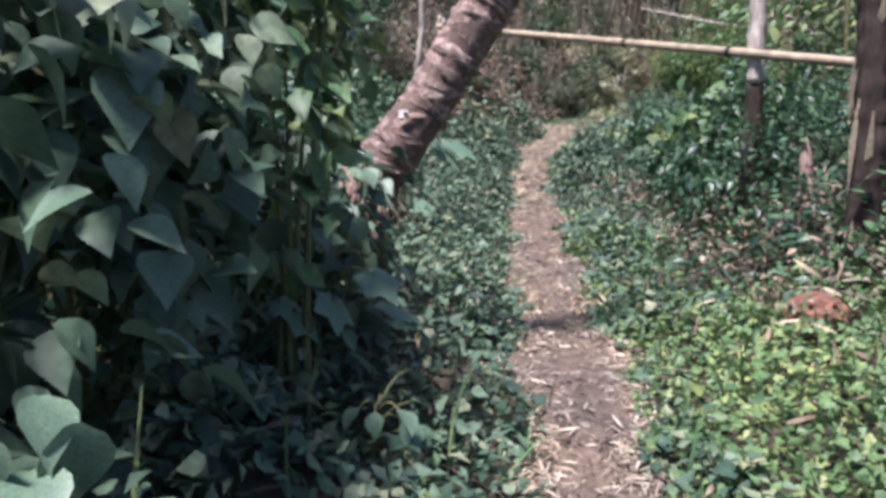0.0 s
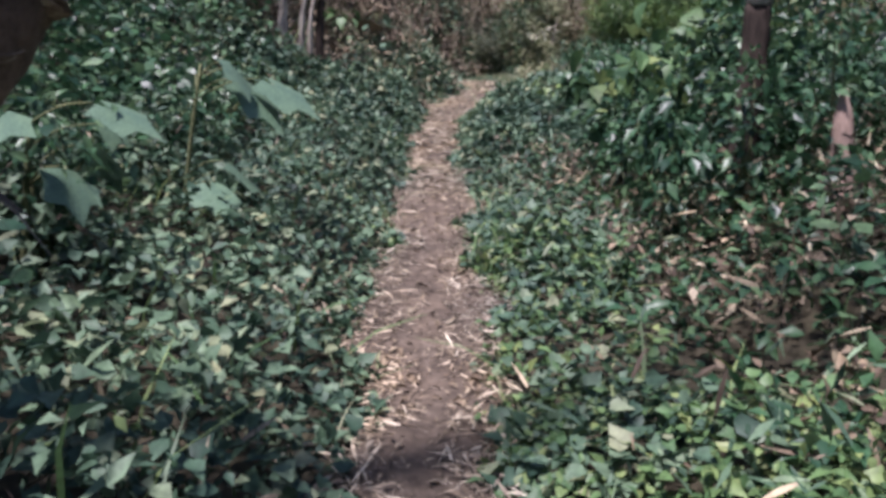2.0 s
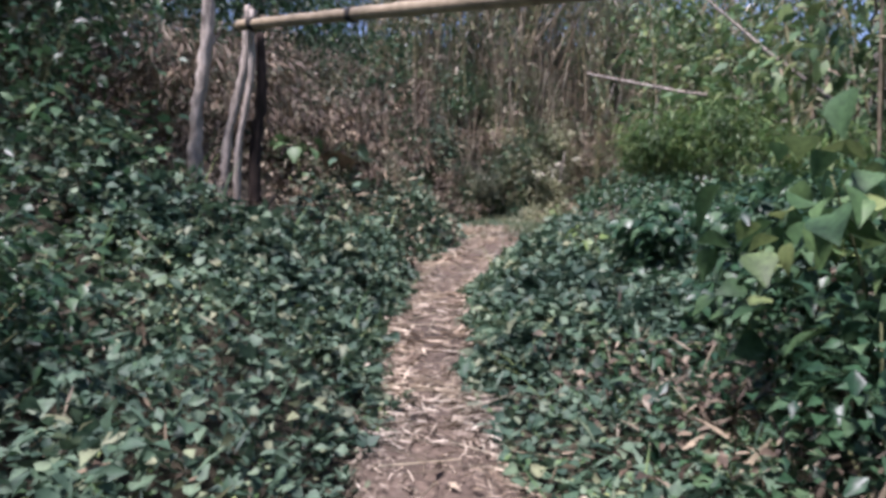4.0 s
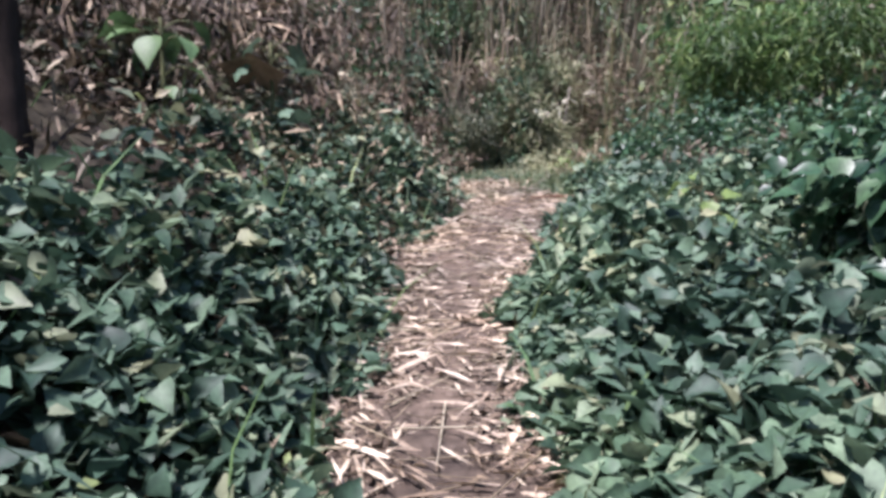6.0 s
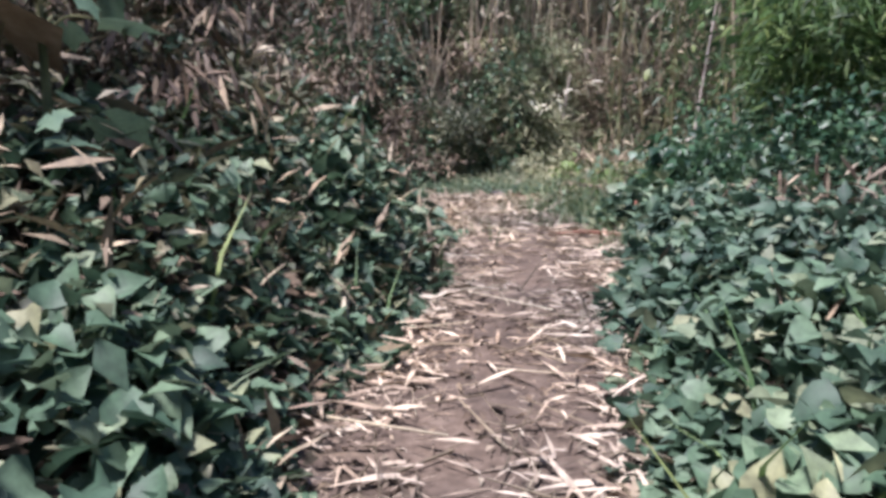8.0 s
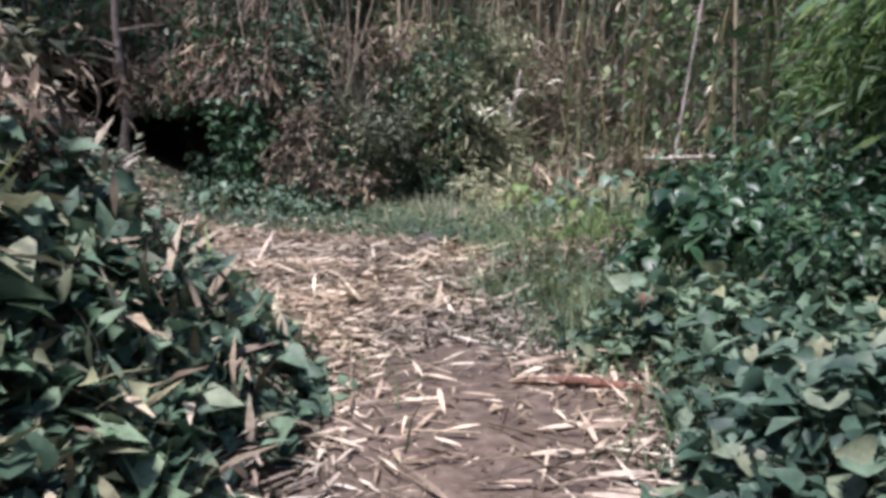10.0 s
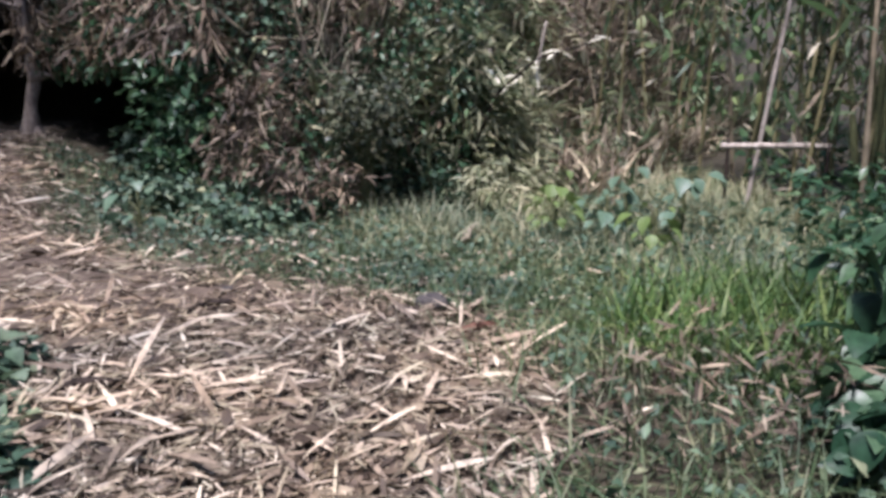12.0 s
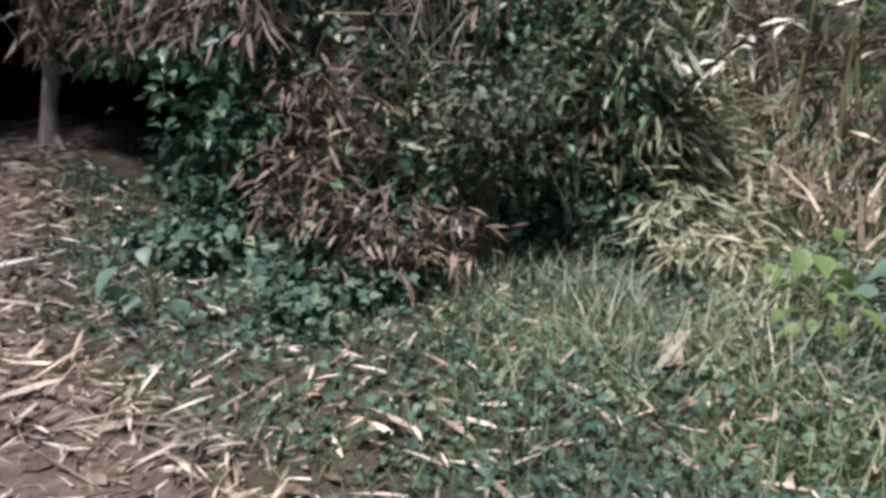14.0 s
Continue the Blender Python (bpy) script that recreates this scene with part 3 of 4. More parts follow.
def bamboo_clump(x, y, n, height, spread, seed, leafy=500, dry=0.4):
    r = np.random.default_rng(seed)
    z = float(land(np.array(x), np.array(y), False)) - .05
    ob = tagged(empty_at("bamboo_clump", x, y, z), "clump of tall thin bamboo with green and dry leaves", "bamboo", "bamboo of the thicket")
    tips = []
    for i in range(n):
        bx, by = r.normal(0, spread, 2)
        lx, ly = r.normal(0, .14, 2) * height
        h = height * r.uniform(.6, 1.1)
        pts = [(bx, by, -.1), (bx + lx * .3, by + ly * .3, h * .5), (bx + lx, by + ly, h)]
        part_of("culm", tube("culm", pts, [r.uniform(.014, .03), .016, .006], M_CULM if r.uniform() > dry else M_BAMBOO, 5, .004, .75, seed=seed + i), ob)
        tips.append(pts)
    k = np.array(tips)
    w = r.integers(0, n, leafy)
    s = r.uniform(.15, 1, leafy)
    base = np.where(s[:, None] < .5, k[w, 0] + (k[w, 1] - k[w, 0]) * (s * 2)[:, None], k[w, 1] + (k[w, 2] - k[w, 1]) * (s * 2 - 1)[:, None])
    base = base + r.normal(0, .16, (leafy, 3))
    half = int(leafy * (1 - dry))
    L = r.uniform(.15, .34, leafy)
    rot = turns(leafy, -25, 30, 40, rng=r)
    part_of("foliage", joined("foliage", [cloud("a", LANCE, base[:half], rot[:half], L[:half], M_GRASS), cloud("b", LANCE, base[half:], rot[half:], L[half:], M_STALK)]), ob)
    return ob


r_b = np.random.default_rng(3)
for i in range(40):
    bx = -4 + i * .6 + r_b.normal(0, .25)
    if not -3.5 < bx < 1.6:
        bamboo_clump(bx, float(bank_foot(np.array(bx))) + r_b.uniform(1.6, 6.0), 8, r_b.uniform(5.5, 8.5), .4, 100 + i, 800)
for i, (bx, by) in enumerate([(2.7, 30.5), (2.3, 33.5), (-7.5, 29), (-8.5, 26.5), (7.6, 13.5), (8.2, 16), (8.8, 18.5), (9.5, 21), (10.5, 23.5), (6.8, 11), (8.4, 27.5), (9.6, 26), (11.5, 27), (8.9, 24), (-2.9, 15.2), (-2.7, 17.4), (-3.4, 13.2), (-4.4, 17), (-4.2, 20), (-5.2, 23), (-4, 12.5)]):
    bamboo_clump(bx, by, 9, r_b.uniform(5, 7), .5, 160 + i, 900, .3)


for i in range(20):
    bx = -9 + i * 1.35 + r_b.normal(0, .3)
    bamboo_clump(bx, float(bank_foot(np.array(bx))) + r_b.uniform(6.5, 9.0), 6, r_b.uniform(9, 11), .6, 300 + i, 900, .35)


# ---- shrubs ----
def shrub(name, x, y, radius, height, n, shape, size, material, label, stems=7, seed=1, pitch=-5, category="shrub", group="", low=0.0, base=None):
    """Thin stems from one root and a loose crown of single leaves set in clumps."""
    r = np.random.default_rng(seed)
    z = float(land(np.array(x), np.array(y))) - .02 if base is None else base
    ob = tagged(empty_at(name, x, y, z), label, category, group)
    k = max(10, n // 26)
    cc = r.normal(0, 1, (k, 3))
    cc /= np.linalg.norm(cc, axis=1)[:, None]
    cc *= (r.uniform(0, 1, k) ** .4)[:, None]
    cc[:, :2] *= radius
    cc[:, 2] = height * (low + (1 - low) * (cc[:, 2] * .5 + .5))
    for i in range(stems):
        t = cc[r.integers(0, k)]
        b = r.normal(0, .05, 2)
        part_of("stem", tube("stem", [(b[0], b[1], -.05), (t[0] * .4, t[1] * .4, t[2] * .55), tuple(t)], [.014 + .006 * height, .009, .004], M_STEM, 5, seed=seed + i), ob)
    w = r.integers(0, k, n)
    p = cc[w] + r.normal(0, 1, (n, 3)) * np.array([radius * .2, radius * .2, height * .1])
    p[:, 2] = np.maximum(p[:, 2], .01)
    out = np.arctan2(-p[:, 0], p[:, 1]) + r.normal(0, .9, n)
    rot = turns(n, pitch, 28, 28, out, r)
    part_of("foliage", cloud("foliage", shape, p, rot, r.uniform(.65, 1.2, n) * size, material), ob)
    return ob


def leafy_parts(ob, centres, n, shape, size, material, seed, name="leaf", pitch=-30, thick=.12):
    """Single large leaves, each a part, on one shared mesh."""
    r = np.random.default_rng(seed)
    me = cloud(name, shape, np.zeros((1, 3)), np.eye(3)[None], np.ones(1), material)
    for i in range(n):
        c = centres[r.integers(0, len(centres))] + r.normal(0, thick, 3)
        a = math.atan2(-c[0], c[1]) + r.normal(0, .8)
        rot = turns(1, pitch, 25, 22, np.array([a]), r)[0]
        lf = part_of(name, me, ob)
        lf.matrix_basis = Matrix.Translation(Vector(c)) @ Matrix(rot.tolist()).to_4x4() @ Matrix.Scale(size * r.uniform(.7, 1.2), 4)


shrub("leafy_bush", -.62, 2.95, .3, 2.1, 240, OVATE, .15, M_VINE_Y, "slender bush with light yellow-green leaves before the palm", 6, 640, -30, low=.42)
GREEN_BUSH = "dark green leafy bush growing beside the path"
r_f = np.random.default_rng(17)
# the bush at (-1.6, .4) is out of view, added to shade those ahead
for i, (x, y, rad, h, n, size) in enumerate([
        (-1.15, 1.6, .5, 2.0, 520, .15), (-1.4, 2.7, .75, 2.3, 900, .14), (-1.1, 2.3, .45, 2.2, 500, .15), (-1.9, 3.6, .9, 2.6, 900, .14), (-.75, 3.4, .45, 1.0, 420, .12), (-1.6, .4, .5, 1.5, 450, .15), (-.8, 4.05, .5, 1.25, 600, .13)]):
    b = shrub("leafy_bush", x, y, rad, h, n, BROAD, size, M_VINE, "tall bush with broad dark green leaves overhanging the path", 9, 200 + i, -28)
    k = r_f.normal(0, 1, (40, 3))
    k /= np.linalg.norm(k, axis=1)[:, None]
    k = k * np.array([rad * .95, rad * .95, h * .5]) + np.array([0, 0, h * .52])
    leafy_parts(b, k[(k[:, 0] > -.1)], 55, BROAD, size * 1.15, M_BIG, 400 + i, pitch=-38, thick=.06)
for i, (x, y, rad, h, n, size) in enumerate([
        (-2.0, 6.0, .9, 1.6, 900, .11), (-1.05, 6.9, .6, .95, 700, .08), (-.95, 8.6, .6, 1.0, 700, .08), (-.75, 9.7, .5, .85, 600, .08), (3.25, 7.8, .4, 1.35, 450, .1), (-2.1, 8.3, .9, 1.7, 900, .11), (-1.5, 10.2, .8, 1.3, 800, .1), (-2.6, 11.5, 1, 2.2, 900, .12),
        (4.6, 6.2, .9, 1.6, 900, .11), (4.4, 9.4, .9, 1.5, 900, .11), (5.3, 3.5, 1, 1.6, 900, .11), (3.4, 10.3, .7, 1.1, 700, .1), (3.0, 9.3, .5, 1.2, 500, .11), (4.0, 8.1, .5, 1.3, 600, .1), (3.75, 9.0, .5, 1.6, 500, .12),
        (4.9, 11.8, 1, 1.1, 900, .11), (4.7, 14.2, .8, .7, 900, .08), (5.2, 17.4, .9, .85, 1300, .08), (5.9, 19.2, 1, 1.0, 1300, .08),
        (5.8, 15.6, 1, .8, 900, .08), (-.4, 17.0, .6, 1.2, 700, .1), (.5, 17.7, .55, 1.1, 700, .1), (.15, 18.7, .7, 1.5, 800, .1), (1.0, 19.4, .5, 1.0, 600, .09), (-2.2, 14.0, .9, 1.6, 800, .12), (-1.6, 16.3, .9, 1.3, 800, .12), (-2.6, 18.2, 1.2, 1.6, 800, .12), (5.0, 18.7, .5, .8, 700, .08), (6.3, 21.4, .6, 1.1, 900, .09), (-1.6, 12.7, .8, 2.2, 900, .1), (-2.4, 15.2, .9, 2.4, 1000, .12), (.9, 20.6, .7, .8, 800, .1), (-1.0, 20.5, 1.0, 1.4, 900, .11)]):
    dry = x < 1.2 and y > 13.5
    shrub("leafy_bush", x, y, rad, h * (.8 if dry else 1), n, OVATE, size, M_OLIVE if dry else M_BUSH, "olive green half-withered bush on the bank" if dry else GREEN_BUSH, 7, 230 + i)
for i, (x, y, rad, h, n, size) in enumerate([(3.95, 13.3, .55, .8, 420, .14), (4.4, 12.3, .6, 1.0, 460, .14), (3.75, 11.7, .45, .65, 320, .13), (4.3, 14.6, .5, .7, 420, .12)]):
    shrub("leafy_bush", x, y, rad, h, n, BROAD, size, M_BUSH, "dark bush with broad drooping grey-green leaves among the vines", 8, 760 + i, -25)
for i, (x, y, rad, h, n, size) in enumerate([(5.05, 20.0, .35, .65, 170, .17), (5.35, 20.6, .4, .7, 200, .17)]):
    shrub("leafy_bush", x, y, rad, h, n, BROAD, size, M_BUSH, "dark low bush with curled grey-green leaves in the grass", 6, 780 + i, -25)
FERN = "bright green feathery bush growing over dark undergrowth"
for i, (x, y, rad, h, n, low) in enumerate([(6.0, 19.0, .75, 1.75, 2600, .5), (6.8, 18.2, .8, 1.9, 2400, .45), (6.7, 20.0, .8, 1.8, 2200, .45), (6.0, 14.2, .8, 1.3, 1800, .3)]):
    shrub("feathery_bush", x, y, rad, h, n, LANCE, .17, M_FERN, FERN, 9, 700 + i, -12, low=low)
# trees and tall scrub that close the view on both sides
for i, (x, y, rad, h, n, mat) in enumerate([
        (-5.2, 2, 2, 4.2, 1600, M_VINE_Y), (-4.8, 6, 2, 5.5, 1600, M_VINE_Y), (-5, 10, 2, 5, 1600, M_BUSH), (-5, 14.5, 2.2, 6, 1800, M_BUSH), (-5.5, 19, 2.2, 6, 1800, M_BUSH),
        (-6.5, 24, 2.4, 6, 1800, M_BUSH), (7.2, 3, 2, 5, 1600, M_BUSH), (7.2, 7.5, 2, 5, 1600, M_VINE_Y), (7.8, 12, 2, 5, 1600, M_VINE_Y), (8.5, 16.5, 2, 5, 1600, M_VINE_Y),
        (9.5, 21.5, 2.2, 5, 1800, M_VINE_Y), (0, -10, 2.5, 5, 1800, M_BUSH), (5, -9, 2.2, 5, 1600, M_BUSH), (-6, -8, 2.2, 5, 1600, M_BUSH), (12.5, 30.5, 2.4, 8, 1800, M_VINE_Y), (14.8, 27.5, 2.4, 8.5, 1800, M_BUSH), (11.5, 34.5, 2.6, 9, 1800, M_VINE_Y), (16, 33, 3, 10, 1800, M_BUSH), (1, 43, 3.5, 13, 1700, M_VINE_Y), (5.5, 44, 3.5, 13, 1700, M_BUSH), (10, 45, 3.5, 13, 1700, M_VINE_Y), (-10, 33, 3, 12, 2600, M_BUSH), (-5.2, 25.2, 2.0, 9.5, 2600, M_BUSH), (-7.4, 22.5, 2.2, 9, 2400, M_BUSH), (-6.5, 38, 3, 13, 2600, M_BUSH), (-14, 30, 3, 12, 2600, M_BUSH), (-2, 40, 3, 13, 2600, M_VINE_Y), (-8, 29, 2.6, 8, 2200, M_BUSH), (-11, 24, 2.6, 8, 2200, M_BUSH), (-9, 19, 2.6, 8, 2200, M_BUSH), (-8.5, 14, 2.6, 7.5, 2200, M_BUSH)]):
    shrub("tree", x, y, rad, h, int(n * .7), PLAIN, .28, mat, "leafy tree standing behind the undergrowth", 8, 260 + i, -20, "tree")


# ---- things along the first stretch ----
def palm_trunk():
    ob = tagged(empty_at("palm_tree", -1.0, 4.6, float(land(np.array(-1.0), np.array(4.6))) - .1), "leaning palm trunk with ridged pinkish brown bark", "palm tree")
    pts = [(0, 0, 0), (.2, .03, .5), (.85, .14, 1.35), (1.6, .25, 2.55), (2.5, .4, 4.2), (3.1, .5, 6.5)]
    rad = [.26, .21, .16, .148, .14, .125]
    part_of("trunk", tube("trunk", pts, rad, M_PALM_DARK, 20, rough=.05, seed=5), ob)
    p = np.array(pts)
    acc = np.concatenate([[0], np.cumsum(np.linalg.norm(np.diff(p, axis=0), axis=1))])
    r, at = np.random.default_rng(12), .12
    while at < 5.2:
        c = np.array([np.interp(at, acc, p[:, k]) for k in range(3)])
        e = np.array([np.interp(at + .05, acc, p[:, k]) for k in range(3)]) - c
        q = np.interp(at, acc, rad)
        tilt = r.normal(0, .012, 3)
        part_of("leaf_scar", tube("leaf_scar", [tuple(c - e * .5 + tilt), tuple(c), tuple(c + e * r.uniform(.7, 1.1) - tilt)],
                                  [q * .97, q * r.uniform(1.05, 1.12), q * .98], M_PALM, 20, rough=.04, seed=int(at * 100)), ob)
        at += r.uniform(.05, .085)
    n = 420
    at = r.uniform(0, 1.15, n)
    c = np.stack([np.interp(at, acc, p[:, k]) for k in range(3)], 1)
    a = r.uniform(0, 6.283, n)
    q = np.interp(at, acc, rad) * r.uniform(.9, 1.25, n)
    c = c + np.stack([np.cos(a) * q, np.sin(a) * q, np.zeros(n)], 1)
    L = r.uniform(.12, .4, n)
    part_of("dead_fibre", cloud("dead_fibre", LANCE, c, turns(n, -55, 22, 30, a - 1.57, r), np.stack([L * .55, L, L], 1), M_DRY), ob, "ragged dark brown dead fibre")
    return ob


palm_trunk()


def bamboo_rail():
    a, b = Vector((-.1, 13.0, 2.95)), Vector((4.7, 6.25, 1.75))
    ob = tagged(empty_at("bamboo_rail", *a), "long weathered bamboo pole tied across the path as a rail", "pole")
    d = b - a
    part_of("pole", tube("pole", [(0, 0, 0), tuple(d * .5), tuple(d)], [.042, .047, .05], M_BAMBOO, 12, .004, .42, seed=8), ob)
    for s in (.03, .2, .5, .68):
        p = d * s
        u = d.normalized()
        part_of("cord", tube("cord", [tuple(p - u * .03), tuple(p), tuple(p + u * .03)], [.052, .058, .052], M_CORD, 10, rough=.08, seed=int(s * 100)), ob)
    return ob


bamboo_rail()


def lean_posts():
    for i, (x, y, lx, ly, h, r0) in enumerate([(-.46, 13.0, .1, .0, 1.9, .055), (-.27, 13.1, .22, .05, 1.75, .04), (-.13, 13.0, .14, -.05, 1.8, .028), (.0, 13.25, .03, .03, 1.7, .05)]):
        z = float(land(np.array(x), np.array(y))) - .05
        ob = tagged(empty_at("post", x, y, z), "pale weathered leaning post" if i < 3 else "dark upright wooden post", "post", "posts under the bamboo rail")
        part_of("shaft", tube("shaft", [(0, 0, 0), (lx * .35 - .03, ly * .5, h * .35), (lx * .75 + .03, ly * .5, h * .7), (lx, ly, h)], [r0 * 1.3, r0, r0 * .95, r0 * .75], M_PALE if i < 3 else M_BARK, 9, rough=.16, seed=40 + i), ob)


lean_posts()


def white_trunk():
    x, y = 3.41, 8.25
    z = float(land(np.array(x), np.array(y))) - .05
    ob = tagged(empty_at("slim_tree", x, y, z), "slim tree trunk, dark below and with pale peeling bark above", "tree")
    part_of("lower_trunk", tube("lower_trunk", [(0, 0, 0), (.01, 0, .6), (0, 0, 1.80 - z)], [.14, .105, .09], M_BARK, 10, rough=.05, seed=3), ob, "dark burnt-looking bark")
    part_of("upper_trunk", tube("upper_trunk", [(0, 0, 1.78 - z), (-.03, 0, 2.4), (-.1, .05, 4.5)], [.094, .085, .07], M_PALE, 10, rough=.08, seed=4), ob, "pale peeling bark")


white_trunk()


def dark_trunk():
    x, y = 3.08, 5.37
    z = float(land(np.array(x), np.array(y))) - .05
    ob = tagged(empty_at("banana_plant", x, y, z), "dark banana stem hung with pale dry leaf sheaths", "banana plant")
    part_of("stem", tube("stem", [(0, 0, 0), (.02, 0, .8), (-.06, 0, 1.8), (-.16, 0, 3.6)], [.15, .12, .1, .08], M_BARK, 12, .008, .2, .05, 5), ob)
    r = np.random.default_rng(5)
    for i in range(8):
        zz = r.uniform(.7, 2.4)
        a = r.uniform(2.6, 4.6)
        px, py = .13 * math.cos(a), .13 * math.sin(a)
        me = cloud("dry_sheath", LANCE, np.array([(px, py, zz)]), turns(1, -78, 6, 30, np.array([a - 1.57]), r), np.array([[.3, r.uniform(.3, .7), .4]]), M_STALK)
        part_of("dry_sheath", me, ob, "pale dry leaf sheath")


dark_trunk()


def stump(x, y, z0, h):
    ob = tagged(empty_at("tree_stump", x, y, z0), "bare pinkish pointed stump with spreading roots", "tree stump")
    part_of("trunk", tube("trunk", [(0, 0, -.3), (0, 0, .1), (-.02, 0, h * .4), (-.05, .01, h * .75), (-.06, .02, h)], [.22, .15, .085, .055, .018], M_STUMP, 12, rough=.07, seed=6), ob)
    for i in range(6):
        a = i * 1.05 + .3
        part_of("root", tube("root", [(0, 0, .18), (.16 * math.cos(a), .16 * math.sin(a), .05), (.36 * math.cos(a), .36 * math.sin(a), -.14)], [.06, .045, .02], M_STUMP, 7, rough=.06, seed=50 + i), ob)


stump(3.72, 7.5, .5, .72)


def husk(x, y, r0):
    z = float(land(np.array(x), np.array(y)))
    bm = bmesh.new()
    bmesh.ops.create_icosphere(bm, subdivisions=4, radius=r0)
    for v in bm.verts:
        k = noise.noise(v.co * 14) * .12 + noise.noise(v.co * 40) * .06
        v.co = Vector((v.co.x, v.co.y * .9, v.co.z * .8)) * (1 + k)
    me = bpy.data.meshes.new("mound")
    bm.to_mesh(me)
    bm.free()
    me.materials.append(M_HUSK)
    ob = tagged(new("coconut_husk", me), "rust-brown fibrous coconut husk lying among the plants", "coconut husk")
    ob.location = (x, y, z + r0 * 1.1)


husk(2.38, 4.55, .2)
husk(4.42, 19.29, .1)

# ---- the overgrown hollow and its tree ----
def overhang():
    us, vs = np.linspace(-9, 2.0, 60), np.linspace(0, 1, 22)
    v = []
    for t in vs:
        for x in us:
            edge = 29.6 - 1.2 / (1 + math.exp(-(x - 1.0) * 4)) + .5 * float(soft_noise(np.array(x), np.array(0.), 1.3, 91)) + max(0, -2 - x) * .35
            if t < .5:
                y, z = edge + (1 - t * 2) * 9, 2.75 + (1 - t * 2) * .5 + .85 / (1 + math.exp((x - .5) * 5))
            else:
                k = (t - .5) * 2
                y, z = edge + k * 3.5 - .3 * math.sin(k * 3.1), 2.75 + k * 3.6 + .85 / (1 + math.exp((x - .5) * 5))
            z += .12 * float(soft_noise(np.array(x), np.array(y), 3.1, 92))
            v.append((x, y, z))
    n = len(us)
    ii = np.arange(len(v)).reshape(len(vs), n)
    q = np.stack([ii[:-1, :-1], ii[1:, :-1], ii[1:, 1:], ii[:-1, 1:]], -1).reshape(-1, 4)
    me = mesh_from("overhanging_bank", v, q, M_SOIL)
    ob = tagged(new("overhanging_bank", me), "earth bank overhanging a dark hollow", "bank", kind="structure")
    sol = ob.modifiers.new("thickness", 'SOLIDIFY')
    sol.thickness = .15


overhang()


def curtain(name, n, shape, lo, hi, material, label, z0, z1, pitch, width=1.0, x0=-7.0, x1=2.3):
    x = RNG.uniform(x0, x1, n)
    z = z0 + (z1 - z0) * RNG.uniform(0, 1, n) ** 1.3
    y = 29.3 - 1.2 / (1 + np.exp(-(x - 1.0) * 4)) + .5 * soft_noise(x, x * 0, 1.3, 91) + np.maximum(0, -2 - x) * .35 + np.maximum(0, z - 3.1) * .72 - .25 - .8 / (1 + np.exp((x - .5) * 5)) + RNG.uniform(-.2, .15, n)
    y = y - np.maximum(0, x - .9) * .9
    L = RNG.uniform(lo, hi, n)
    me = cloud(name, shape, np.stack([x, y, z], 1), turns(n, pitch, 38, 45), np.stack([L * width, L, L], 1), material)
    return tagged(new(name, me), label, "hanging plants", kind="stuff")


curtain("hanging_dry_leaves", 3200, LANCE, .12, .4, M_DRY, "brown dry leaves hanging over the dark hollow", 2.85, 5.5, -45, .7, .4, 2.7)
curtain("hanging_dry_leaves", 200, LANCE, .12, .35, M_STALK, "pale dry leaves hanging over the dark hollow", 2.9, 5.0, -55, .6, .4, 2.7)
curtain("hanging_dry_leaves", 1600, LANCE, .15, .45, M_DRY, "brown dry leaves hanging above the dark hollow", 3.35, 6.2, -45, .7, -7, .6)
curtain("hanging_roots", 110, STICK, .3, .7, M_STALK, "thin roots hanging from the bank over the hollow", 3.0, 4.2, -75, .4, .3, 2.6)
curtain("hanging_roots", 160, STICK, .3, .8, M_STALK, "thin roots hanging over the hollow", 3.4, 4.3, -70, .5, -6, .4)
curtain("hanging_dry_leaves", 2600, LANCE, .15, .4, M_DRY, "brown dry leaves over the top of the bank", 3.7, 7, -40, .8, -9, 2.3)
curtain("hanging_leaves", 9000, PLAIN, .08, .2, M_BUSH, "dark green leaves hanging from the bank", 3.6, 7.5, -30, 1.0, -9, 2.3)
curtain("hanging_leaves", 900, PLAIN, .06, .14, M_BUSH, "dark green leaves hanging beside the hollow", 2.6, 4, -30, 1.0, .6, 2.6)


def hollow_tree():
    x, y = .45, 28.5
    z = float(land(np.array(x), np.array(y)))
    ob = tagged(empty_at("hollow_tree", x, y, z - .06), "thin grey tree with a knobbed trunk before the dark hollow", "tree")
    trunk = part_of("trunk", tube("trunk", [(-.04, 0, 0), (0, 0, .45), (.08, 0, .78), (0, .02, 1.3), (-.06, .1, 2.2), (-.02, .2, 3.4)], [.13, .07, .08, .06, .06, .055], M_TRUNK, 10, rough=.07, seed=71), ob)
    part_of("knob", tube("knob", [(.04, -.02, .76), (.16, -.05, .79), (.28, -.06, .78)], [.085, .06, .015], M_TRUNK, 8, rough=.07, seed=72), trunk)
    for i, (a, l) in enumerate([(3.4, 1.1), (2.6, .9), (.3, .7)]):
        part_of("branch", tube("branch", [(0, 0, 1.55 + i * .25), (l * .5 * math.cos(a), .1, 1.75 + i * .2), (l * math.cos(a), .15, 1.6 + i * .3)], [.03, .022, .008], M_TRUNK, 6, rough=.06, seed=80 + i), ob)
    for i in range(5):
        a = i * 1.25 + .4
        part_of("root", tube("root", [(0, 0, .2), (.14 * math.cos(a), .14 * math.sin(a), .07), (.34 * math.cos(a), .34 * math.sin(a), -.03)], [.06, .04, .015], M_TRUNK, 6, rough=.06, seed=90 + i), ob)


hollow_tree()

